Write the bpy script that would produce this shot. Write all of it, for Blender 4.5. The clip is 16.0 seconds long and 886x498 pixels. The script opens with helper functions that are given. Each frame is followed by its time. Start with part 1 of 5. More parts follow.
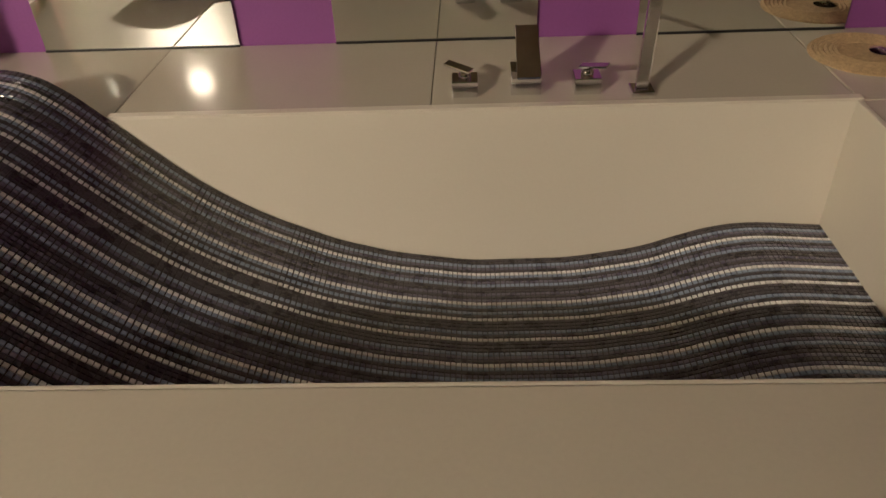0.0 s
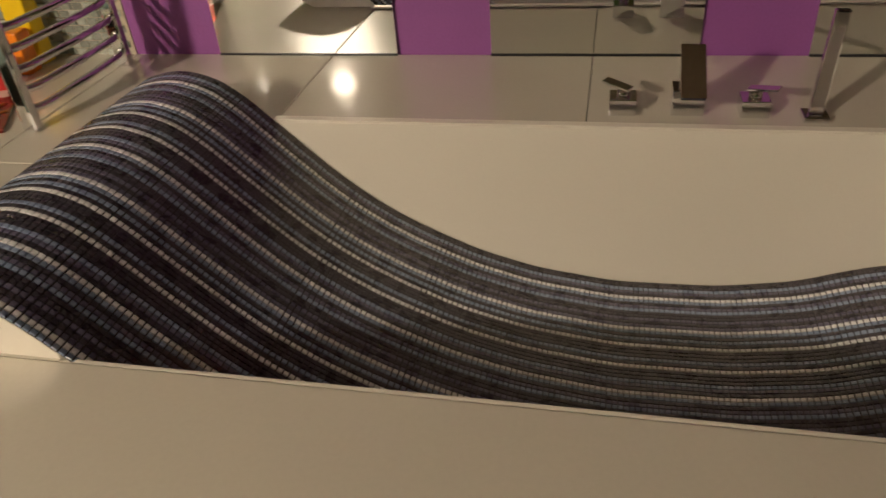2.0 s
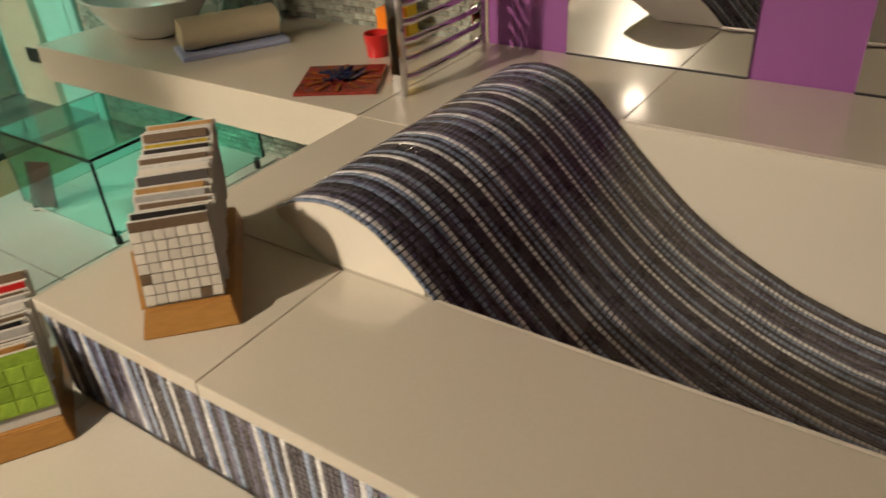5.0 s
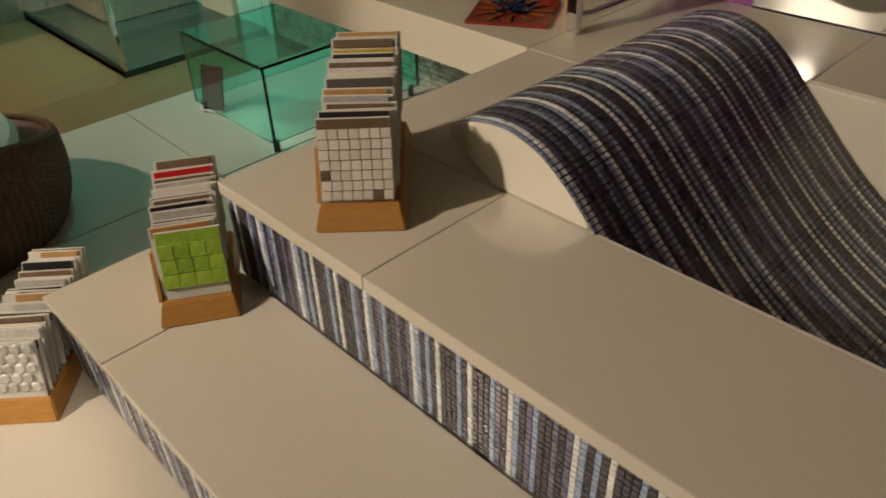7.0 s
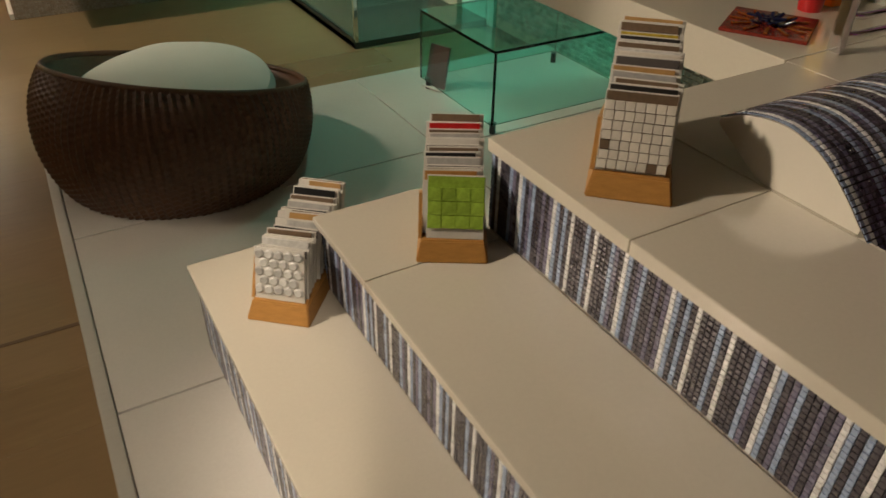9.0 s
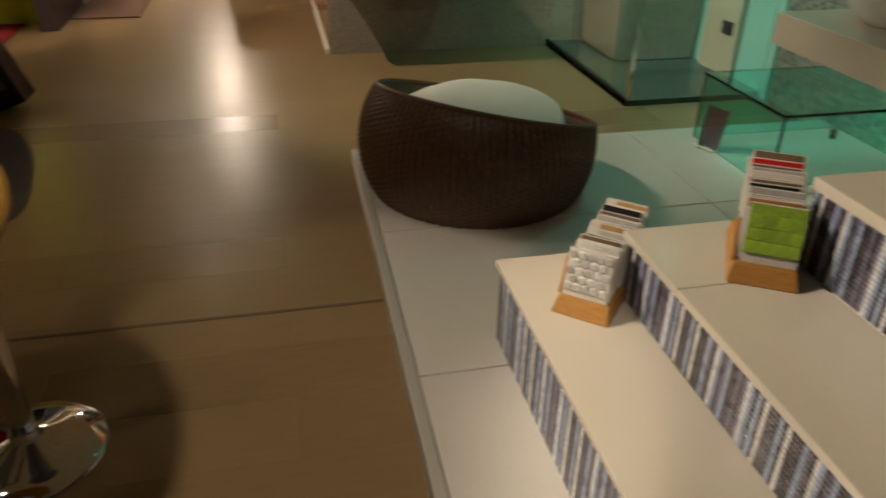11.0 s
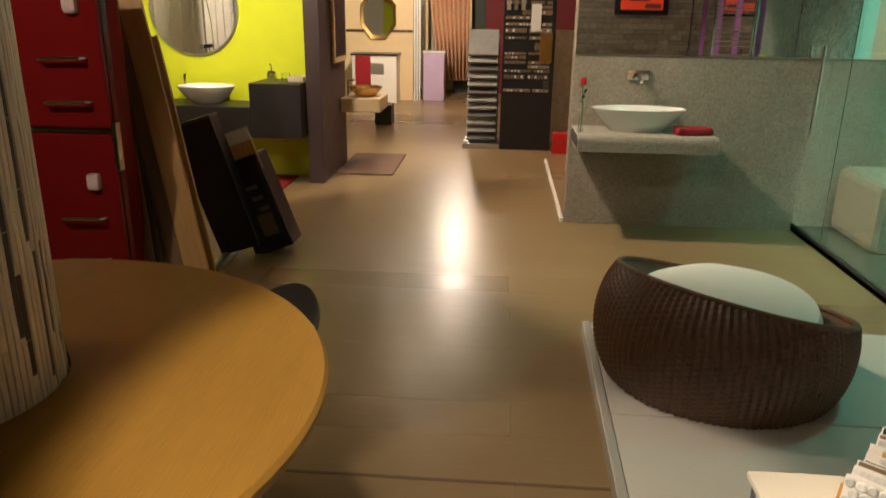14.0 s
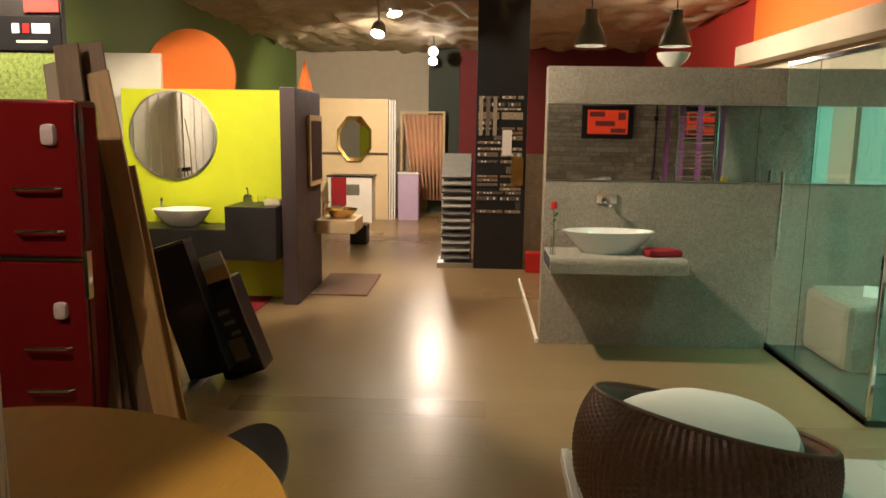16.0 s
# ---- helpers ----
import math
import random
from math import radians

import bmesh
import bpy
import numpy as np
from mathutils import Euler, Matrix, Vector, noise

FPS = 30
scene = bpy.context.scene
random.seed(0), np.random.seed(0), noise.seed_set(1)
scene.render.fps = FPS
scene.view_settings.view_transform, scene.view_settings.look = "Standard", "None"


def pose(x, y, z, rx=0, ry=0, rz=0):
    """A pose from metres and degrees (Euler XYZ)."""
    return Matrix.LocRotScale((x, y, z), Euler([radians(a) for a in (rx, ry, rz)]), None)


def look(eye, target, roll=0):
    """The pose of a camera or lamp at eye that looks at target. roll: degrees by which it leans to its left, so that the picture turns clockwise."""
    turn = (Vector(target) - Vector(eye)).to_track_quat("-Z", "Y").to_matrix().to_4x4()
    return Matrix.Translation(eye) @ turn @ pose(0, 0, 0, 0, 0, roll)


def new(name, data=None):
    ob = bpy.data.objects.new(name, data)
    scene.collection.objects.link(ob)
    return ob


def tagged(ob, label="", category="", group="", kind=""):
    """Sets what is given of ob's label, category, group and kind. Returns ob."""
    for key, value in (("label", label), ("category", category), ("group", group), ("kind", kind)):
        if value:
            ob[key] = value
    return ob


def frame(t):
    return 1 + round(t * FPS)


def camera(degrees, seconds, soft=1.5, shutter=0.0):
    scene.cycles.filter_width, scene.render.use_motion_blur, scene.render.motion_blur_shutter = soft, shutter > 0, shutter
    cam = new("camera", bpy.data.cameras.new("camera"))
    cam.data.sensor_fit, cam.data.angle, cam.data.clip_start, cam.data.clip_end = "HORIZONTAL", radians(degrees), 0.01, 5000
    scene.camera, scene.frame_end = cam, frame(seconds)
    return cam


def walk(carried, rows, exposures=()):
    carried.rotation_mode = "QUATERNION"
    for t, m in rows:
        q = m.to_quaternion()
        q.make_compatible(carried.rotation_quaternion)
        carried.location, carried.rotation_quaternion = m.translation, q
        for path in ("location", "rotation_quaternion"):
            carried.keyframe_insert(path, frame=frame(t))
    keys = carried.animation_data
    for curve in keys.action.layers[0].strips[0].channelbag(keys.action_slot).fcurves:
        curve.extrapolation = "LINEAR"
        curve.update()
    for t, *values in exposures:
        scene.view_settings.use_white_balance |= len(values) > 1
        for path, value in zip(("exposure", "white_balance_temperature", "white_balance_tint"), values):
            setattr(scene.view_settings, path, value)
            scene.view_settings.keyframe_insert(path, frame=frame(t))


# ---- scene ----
cam = camera(61.9, 16.0, soft=1.5, shutter=0.5)
PATH = [
    (0, (0.659, -0.039, 1.47), (0.571, 1.584, 0.305), -2.8),
    (0.5, (0.658, -0.028, 1.47), (0.56, 1.576, 0.279), -2.6),
    (1, (0.648, -0.019, 1.472), (0.488, 1.594, 0.3), -3.4),
    (1.5, (0.628, -0.017, 1.472), (0.34, 1.597, 0.327), -4.2),
    (2, (0.596, -0.034, 1.487), (0.193, 1.563, 0.353), -4.9),
    (2.5, (0.57, -0.05, 1.491), (0.089, 1.532, 0.365), -4.9),
    (3, (0.542, -0.074, 1.503), (0.005, 1.501, 0.393), -4.5),
    (3.5, (0.518, -0.108, 1.506), (-0.136, 1.452, 0.44), -4.1),
    (4, (0.484, -0.126, 1.513), (-0.294, 1.378, 0.45), -4.3),
    (4.5, (0.46, -0.139, 1.507), (-0.402, 1.318, 0.441), -4.2),
    (5, (0.432, -0.17, 1.496), (-0.547, 1.211, 0.429), -3.6),
    (5.2, (0.428, -0.182, 1.491), (-0.601, 1.16, 0.423), -3.5),
    (7.3, (0.374, -0.28, 1.469), (-0.834, 0.8, 0.297), -1.1),
    (7.5, (0.355, -0.302, 1.467), (-0.881, 0.743, 0.292), -0.5),
    (8, (0.327, -0.342, 1.456), (-0.99, 0.571, 0.259), 1.1),
    (8.2, (0.33, -0.36, 1.461), (-1.023, 0.506, 0.269), 1.1),
    (10.3, (0.43, -0.797, 1.41), (-1.101, -0.015, 0.387), 0.4),
    (10.5, (0.445, -0.822, 1.413), (-1.144, -0.13, 0.414), 1.0),
    (11, (0.479, -0.856, 1.413), (-1.213, -0.471, 0.419), 1.0),
    (11.5, (0.474, -0.9, 1.415), (-1.272, -0.781, 0.447), 0.2),
    (12, (0.456, -0.941, 1.422), (-1.3, -1.004, 0.467), 0.3),
    (12.5, (0.437, -0.975, 1.431), (-1.333, -1.158, 0.519), 0.2),
    (13, (0.439, -0.985, 1.44), (-1.375, -1.174, 0.618), 0.2),
    (13.5, (0.446, -0.985, 1.458), (-1.412, -1.149, 0.736), 0.6),
    (14, (0.446, -0.982, 1.475), (-1.45, -1.124, 0.853), 0.8),
    (14.5, (0.433, -0.983, 1.484), (-1.496, -1.098, 0.968), 0.9),
    (15, (0.429, -0.985, 1.495), (-1.517, -1.081, 1.044), 0.7),
    (15.5, (0.418, -0.986, 1.511), (-1.543, -1.068, 1.129), 0.5),
    (16, (0.423, -0.98, 1.52), (-1.549, -1.064, 1.2), 0.8),
]
EXPOSURES = [(0.0, -0.12), (2.5, -0.05), (5.0, 0.08), (7.3, -0.50), (8.2, -0.55), (10.3, -0.80), (11.5, -0.30), (13.0, 0.10), (16.0, 0.16)]
walk(cam, [(t, look(eye, target, roll)) for t, eye, target, roll in PATH], EXPOSURES)

# ---- light ----
world = bpy.data.worlds.new("world")
scene.world = world
world.use_nodes = True
world.node_tree.nodes["Background"].inputs[0].default_value = (0.9, 0.75, 0.55, 1)
world.node_tree.nodes["Background"].inputs[1].default_value = 0.02
WARM = (1.0, 0.815, 0.62)
TEAL = (0.16, 1.0, 0.78)


def spot(eye, target, watts, colour=WARM, cone=75, blend=0.6, radius=0.045):
    lamp = bpy.data.lights.new("spot_light", "SPOT")
    lamp.energy, lamp.color, lamp.shadow_soft_size = watts, colour, radius
    lamp.spot_size, lamp.spot_blend = radians(cone), blend
    ob = new("spot_light", lamp)
    ob.matrix_world = look(eye, target)
    return ob


# the warm spotlights along the aisle, some unseen ones added to brighten, and the turquoise lamps of the shower corner
SPOTS = [
    ((-1.93, -2.58, 2.72), (-0.22, 0.93, 0.6), 770, 42),
    ((-2.75, -2.50, 2.72), (-2.5, 0.1, 0.2), 68, 60),
    ((-3.95, -1.80, 2.72), (-4.35, 0.5, 0.5), 330, 78),
    ((-3.30, -1.60, 2.72), (-1.75, 1.55, 0.7), 85, 40),
    ((0.85, -1.20, 2.72), (-0.32, -0.93, 1.0), 240, 30.5),
    ((-4.60, -2.70, 2.72), (-6.0, -3.2, 1.2), 235, 75),
    ((-6.50, -2.26, 2.72), (-7.6, -0.9, 1.0), 200, 80),
    ((-7.00, -1.80, 2.62), (-6.3, -1.3, 0.0), 85, 85),
    ((-7.80, -2.07, 2.53), (-6.3, -2.4, 0.0), 50, 70),
    ((-8.90, -2.20, 2.72), (-11.9, -2.6, 1.3), 560, 95),
    ((-11.60, -1.69, 2.73), (-5.0, -1.2, 0.0), 125, 100),
    ((-12.70, -1.76, 2.68), (-6.0, -1.5, 0.0), 60, 90),
    ((1.60, -0.30, 2.72), (2.5, 1.3, 1.5), 22, 80),
    ((-6.40, -0.30, 2.72), (-7.2, 2.0, 2.0), 480, 120),
    # unseen lamp added to brighten the red cabinet and its boards
    ((-1.20, -3.30, 2.72), (-2.9, -2.7, 0.9), 85, 80),
    # unseen wide fill, added to lift the shaded table and floor
    ((-0.60, -3.00, 2.72), (-0.8, -1.9, 0.5), 24, 130),
    ((-3.20, -3.30, 2.72), (-4.4, -4.3, 1.2), 260, 95),
]
for eye, target, watts, cone in SPOTS:
    spot(eye, target, watts, cone=cone, blend=0.5 if cone > 90 else 0.25 if cone < 35 else 0.35, radius=0.11 if watts > 700 and cone < 60 else 0.06)
spot((-3.75, 1.62, 2.70), (-3.98, 1.97, 0.7), 70, TEAL, 76, 0.7, 0.12)
spot((-2.75, 1.20, 2.70), (-3.4, 0.6, 0.0), 36, TEAL, 100, 0.8, 0.12)

# ---- materials ----


def material(name, colour, rough=0.5, metal=0.0, vary=0.12, scale=8.0, bump=0.05, grain=120.0, stretch=(1, 1, 1), attribute=False, per_object=0.0, coat=0.0):
    """A principled surface with stains at one scale and grain at another."""
    m = bpy.data.materials.new(name)
    m.use_nodes = True
    n, l = m.node_tree.nodes, m.node_tree.links
    b = n["Principled BSDF"]
    b.inputs["Roughness"].default_value, b.inputs["Metallic"].default_value = rough, metal
    b.inputs["Coat Weight"].default_value, b.inputs["Coat Roughness"].default_value = coat, 0.08
    tc, mp = n.new("ShaderNodeTexCoord"), n.new("ShaderNodeMapping")
    mp.inputs["Scale"].default_value = stretch
    l.new(tc.outputs["Object"], mp.inputs[0])
    big, fine = n.new("ShaderNodeTexNoise"), n.new("ShaderNodeTexNoise")
    big.inputs["Scale"].default_value, big.inputs["Detail"].default_value = scale, 4
    fine.inputs["Scale"].default_value, fine.inputs["Detail"].default_value = grain, 3
    l.new(mp.outputs[0], big.inputs["Vector"]), l.new(mp.outputs[0], fine.inputs["Vector"])
    add = n.new("ShaderNodeMath")
    add.operation = "ADD"
    l.new(big.outputs["Fac"], add.inputs[0]), l.new(fine.outputs["Fac"], add.inputs[1])
    rng = n.new("ShaderNodeMapRange")
    rng.inputs["From Min"].default_value, rng.inputs["From Max"].default_value = 0.6, 1.4
    rng.inputs["To Min"].default_value, rng.inputs["To Max"].default_value = 1 - vary, 1 + vary
    l.new(add.outputs[0], rng.inputs[0])
    value = rng.outputs[0]
    if per_object:
        info, r2, mul = n.new("ShaderNodeObjectInfo"), n.new("ShaderNodeMapRange"), n.new("ShaderNodeMath")
        r2.inputs["To Min"].default_value, r2.inputs["To Max"].default_value = 1 - per_object, 1 + per_object
        mul.operation = "MULTIPLY"
        l.new(info.outputs["Random"], r2.inputs[0])
        l.new(r2.outputs[0], mul.inputs[0]), l.new(value, mul.inputs[1])
        value = mul.outputs[0]
    hsv = n.new("ShaderNodeHueSaturation")
    hsv.inputs["Color"].default_value = (*colour, 1)
    if attribute:
        at = n.new("ShaderNodeVertexColor")
        at.layer_name = "Col"
        l.new(at.outputs["Color"], hsv.inputs["Color"])
    l.new(value, hsv.inputs["Value"])
    l.new(hsv.outputs[0], b.inputs["Base Color"])
    rr = n.new("ShaderNodeMapRange")
    rr.inputs["To Min"].default_value, rr.inputs["To Max"].default_value = rough * 0.8, min(1, rough * 1.2)
    l.new(big.outputs["Fac"], rr.inputs[0]), l.new(rr.outputs[0], b.inputs["Roughness"])
    if bump:
        bp = n.new("ShaderNodeBump")
        bp.inputs["Strength"].default_value, bp.inputs["Distance"].default_value = bump, 0.01
        l.new(fine.outputs["Fac"], bp.inputs["Height"]), l.new(bp.outputs[0], b.inputs["Normal"])
    return m


def glass(name, colour, rough=0.0):
    m = bpy.data.materials.new(name)
    m.use_nodes = True
    b = m.node_tree.nodes["Principled BSDF"]
    b.inputs["Base Color"].default_value = (*colour, 1)
    b.inputs["Transmission Weight"].default_value, b.inputs["Roughness"].default_value, b.inputs["IOR"].default_value = 1.0, rough, 1.45
    return m


def glow(name, colour, strength):
    m = bpy.data.materials.new(name)
    m.use_nodes = True
    b = m.node_tree.nodes["Principled BSDF"]
    b.inputs["Base Color"].default_value = (*colour, 1)
    b.inputs["Emission Color"].default_value, b.inputs["Emission Strength"].default_value = (*colour, 1), strength
    return m


CREAM = material("polished_cream_tile", (0.60, 0.56, 0.47), 0.2, vary=0.03, scale=3, bump=0.01, per_object=0.02, coat=0.65)
CREAM.node_tree.nodes["Principled BSDF"].inputs["Coat Roughness"].default_value = 0.075
CREAM.node_tree.nodes["Principled BSDF"].inputs["Specular IOR Level"].default_value = 0.6
ACRYLIC = material("white_acrylic", (0.70, 0.66, 0.57), 0.38, vary=0.02, scale=2, bump=0.01)
PLASTER = material("white_plaster", (0.72, 0.68, 0.60), 0.7, vary=0.05, bump=0.1)
TILE = material("white_floor_tile", (0.62, 0.60, 0.55), 0.22, vary=0.04, scale=4, bump=0.02, per_object=0.03)
GROUT = material("grey_grout", (0.16, 0.14, 0.12), 0.9)
MOSAIC = material("glass_mosaic", (0.3, 0.3, 0.3), 0.28, vary=0.15, scale=30, bump=0.03, attribute=True, coat=1.0)
MOSAIC.node_tree.nodes["Principled BSDF"].inputs["Coat Roughness"].default_value = 0.04
MORTAR = material("dark_mortar", (0.030, 0.028, 0.032), 0.8)
FLOORWOOD = material("laminate_floor", (0.255, 0.172, 0.086), 0.33, vary=0.09, scale=2.2, bump=0.004, grain=26, stretch=(2.2, 0.3, 2.2), per_object=0.035)
floor_nodes, floor_links = FLOORWOOD.node_tree.nodes, FLOORWOOD.node_tree.links
plank_info, plank_gloss = floor_nodes.new("ShaderNodeObjectInfo"), floor_nodes.new("ShaderNodeMapRange")
plank_gloss.inputs["To Min"].default_value, plank_gloss.inputs["To Max"].default_value = 0.27, 0.31
floor_links.new(plank_info.outputs["Random"], plank_gloss.inputs[0])
floor_links.new(plank_gloss.outputs[0], floor_nodes["Principled BSDF"].inputs["Roughness"])
UNDERFLOOR = material("dark_joint", (0.13, 0.08, 0.045), 0.6)
CHROME = material("chrome", (0.78, 0.78, 0.80), 0.06, metal=1.0, vary=0.03, bump=0.0)
STEEL = material("brushed_aluminium", (0.62, 0.62, 0.60), 0.32, metal=1.0, vary=0.05, stretch=(1, 20, 20))
ALUMINIUM = material("pale_anodised_aluminium", (0.56, 0.55, 0.50), 0.42, metal=0.35, vary=0.06, stretch=(20, 1, 1))
MIRROR = material("mirror_glass", (0.86, 0.88, 0.86), 0.01, metal=1.0, vary=0.0, bump=0.0)
PURPLE = material("purple_paint", (0.25, 0.072, 0.275), 0.55, vary=0.06, bump=0.08)
LIME = material("lime_paint", (0.55, 0.62, 0.012), 0.6, vary=0.06, bump=0.08)
PLUM = material("dark_plum_paint", (0.055, 0.036, 0.036), 0.5, vary=0.08)
GREEN = material("leaf_green_paint", (0.17, 0.27, 0.07), 0.7, vary=0.08, bump=0.1)
RED_WALL = material("red_paint", (0.42, 0.028, 0.02), 0.7, vary=0.08, bump=0.1)
DARK_RED = material("deep_red_paint", (0.16, 0.012, 0.014), 0.7, vary=0.08, bump=0.1)
ORANGE = material("orange_paint", (0.75, 0.17, 0.02), 0.6, vary=0.06, bump=0.08)
BEIGE = material("beige_paint", (0.48, 0.42, 0.32), 0.75, vary=0.08, bump=0.1)
CREAM_WALL = material("cream_wall_paint", (0.62, 0.47, 0.27), 0.7, vary=0.06)
TURQUOISE = material("turquoise_paint", (0.30, 0.62, 0.55), 0.5, vary=0.05)
CEILING = material("rough_plaster_ceiling", (0.52, 0.43, 0.29), 0.9, vary=0.25, scale=5, bump=0.4, grain=40)
BLACK = material("black_lacquer", (0.012, 0.012, 0.013), 0.35, vary=0.2)
CHARCOAL = material("charcoal_laminate", (0.019, 0.017, 0.016), 0.45, vary=0.15)
RED_LACQUER = material("red_enamel", (0.17, 0.008, 0.009), 0.16, vary=0.05, bump=0.01)
TABLEWOOD = material("beech_veneer", (0.28, 0.150, 0.028), 0.38, vary=0.16, scale=5, bump=0.03, grain=70, stretch=(0.35, 6, 6), coat=0.0)
TABLEWOOD.node_tree.nodes["Principled BSDF"].inputs["Specular IOR Level"].default_value = 0.12
OAK = material("oak_board", (0.44, 0.26, 0.095), 0.45, vary=0.2, scale=6, stretch=(8, 8, 0.5), bump=0.06)
OAK_DARK = material("smoked_oak_board", (0.19, 0.115, 0.062), 0.45, vary=0.22, scale=6, stretch=(8, 8, 0.5), bump=0.06)
WALNUT = material("walnut_board", (0.07, 0.042, 0.022), 0.45, vary=0.25, scale=6, stretch=(8, 8, 0.5), bump=0.06)
BASEWOOD = material("honey_wood_block", (0.42, 0.21, 0.055), 0.4, vary=0.18, scale=14, stretch=(2, 10, 10), bump=0.05)
CARD = material("white_sample_board", (0.62, 0.60, 0.55), 0.6, vary=0.06)
WHITE_STONE = material("white_stone_chip", (0.70, 0.66, 0.58), 0.5, vary=0.12, per_object=0.1)
GREEN_GLASS = material("green_glass_chip", (0.30, 0.46, 0.06), 0.2, vary=0.25, scale=40, per_object=0.2)
PEBBLE = material("pale_pebble_chip", (0.52, 0.52, 0.50), 0.4, vary=0.2, scale=40, per_object=0.3)
BROWN_CHIP = material("brown_chip", (0.16, 0.11, 0.07), 0.4, vary=0.2)
OLD_GOLD = material("yellow_glass_chip", (0.50, 0.38, 0.05), 0.25, vary=0.3, scale=60)
YELLOW = material("yellow_plastic", (0.80, 0.55, 0.01), 0.3, vary=0.05)
ORANGE_P = material("orange_plastic", (0.80, 0.22, 0.01), 0.3, vary=0.05)
RED_P = material("red_plastic", (0.50, 0.02, 0.02), 0.3, vary=0.05)
CERAMIC = material("white_ceramic", (0.78, 0.77, 0.72), 0.1, vary=0.02, bump=0.0, coat=0.5)
TOWEL = material("cream_terry_towel", (0.62, 0.55, 0.38), 0.95, vary=0.12, bump=0.6, grain=400)
BLUE_TOWEL = material("pale_blue_cloth", (0.36, 0.42, 0.62), 0.95, vary=0.1, bump=0.5, grain=400)
WICKER = material("brown_wicker", (0.092, 0.042, 0.020), 0.42, vary=0.4, scale=30, bump=0.1, grain=260)
CUSHION = material("white_cushion", (0.68, 0.66, 0.60), 0.9, vary=0.05, bump=0.2, grain=300)
GREY_PLASTIC = material("grey_plastic_seat", (0.10, 0.09, 0.085), 0.4, vary=0.1)
BARK = material("streaked_wood_strips", (0.50, 0.42, 0.30), 0.55, attribute=True, vary=0.18, scale=20, stretch=(3, 3, 0.5), bump=0.1)
GREY_MOSAIC = material("grey_stone_mosaic", (0.27, 0.225, 0.17), 0.5, vary=0.3, scale=55, grain=170, bump=0.25, attribute=False)
STONE_CHIP = material("stone_chip", (0.3, 0.26, 0.2), 0.45, attribute=True, vary=0.15, scale=6, bump=0.1)
PEARL = material("pearl_glass_mosaic", (0.42, 0.45, 0.40), 0.15, vary=0.35, scale=25, per_object=0.25, attribute=True, coat=0.4)
STONEWALL = material("split_stone", (0.42, 0.37, 0.30), 0.8, vary=0.3, scale=14, bump=0.5, grain=60, per_object=0.25)
GOLD = material("gold_leaf", (0.75, 0.50, 0.18), 0.25, metal=1.0, vary=0.15)
GLASS_CLEAR = glass("clear_glass", (0.93, 0.98, 0.96))
GLASS_TEAL = glass("teal_glass", (0.45, 0.87, 0.79))
GLASS_PALE = glass("pale_green_glass", (0.86, 0.97, 0.94))
LILAC = material("lilac_lacquer", (0.50, 0.38, 0.55), 0.35, vary=0.05)
CURTAIN = material("peach_curtain", (0.62, 0.36, 0.22), 0.9, vary=0.12, bump=0.3)
RED_CLOTH = material("red_cloth", (0.28, 0.008, 0.015), 0.9, vary=0.15, bump=0.5, grain=300)
DARK_GREEN = material("dark_green_paint", (0.035, 0.05, 0.035), 0.7, vary=0.1)
FOLIAGE = material("foliage_print", (0.20, 0.26, 0.07), 0.4, vary=0.7, scale=45, grain=120, bump=0.0)
BRAID = material("woven_straw", (0.50, 0.36, 0.20), 0.8, vary=0.3, scale=90, bump=0.6, grain=300)
BROWN_MAT = material("brown_mat", (0.17, 0.085, 0.05), 0.7, vary=0.12, bump=0.3, grain=300)
LATCH = material("pale_enamel", (0.66, 0.50, 0.48), 0.3, metal=0.0, vary=0.05)
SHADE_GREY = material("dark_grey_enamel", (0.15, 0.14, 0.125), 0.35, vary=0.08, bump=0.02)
RACK_TILE = material("grey_glazed_tile", (0.26, 0.25, 0.235), 0.25, vary=0.15, scale=20)
LAMP_ON = glow("lamp_glow", (1.0, 0.88, 0.68), 45)
SCREEN = glow("screen_glow", (0.75, 0.05, 0.012), 0.42)
SCREEN_DARK = glow("screen_shape", (0.12, 0.02, 0.02), 0.4)

# ---- makers ----


def box(bm, lo, hi, bevel=0.0, m=None):
    """A block from corner to corner, its edges rounded, added to bm."""
    made = bmesh.ops.create_cube(bm, size=1)["verts"]
    bmesh.ops.transform(bm, verts=made, matrix=Matrix.LocRotScale([(a + b) / 2 for a, b in zip(lo, hi)], None, [b - a for a, b in zip(lo, hi)]))
    if bevel:
        edges = list({e for v in made for e in v.link_edges})
        made = list({v for f in bmesh.ops.bevel(bm, geom=edges, offset=bevel, segments=2, affect="EDGES", profile=0.6)["faces"] for v in f.verts} | {v for v in made if v.is_valid})
    if m is not None:
        bmesh.ops.transform(bm, verts=made, matrix=m)
    return made


def block(lo, hi, bevel=0.004):
    bm = bmesh.new()
    box(bm, lo, hi, bevel)
    return bm


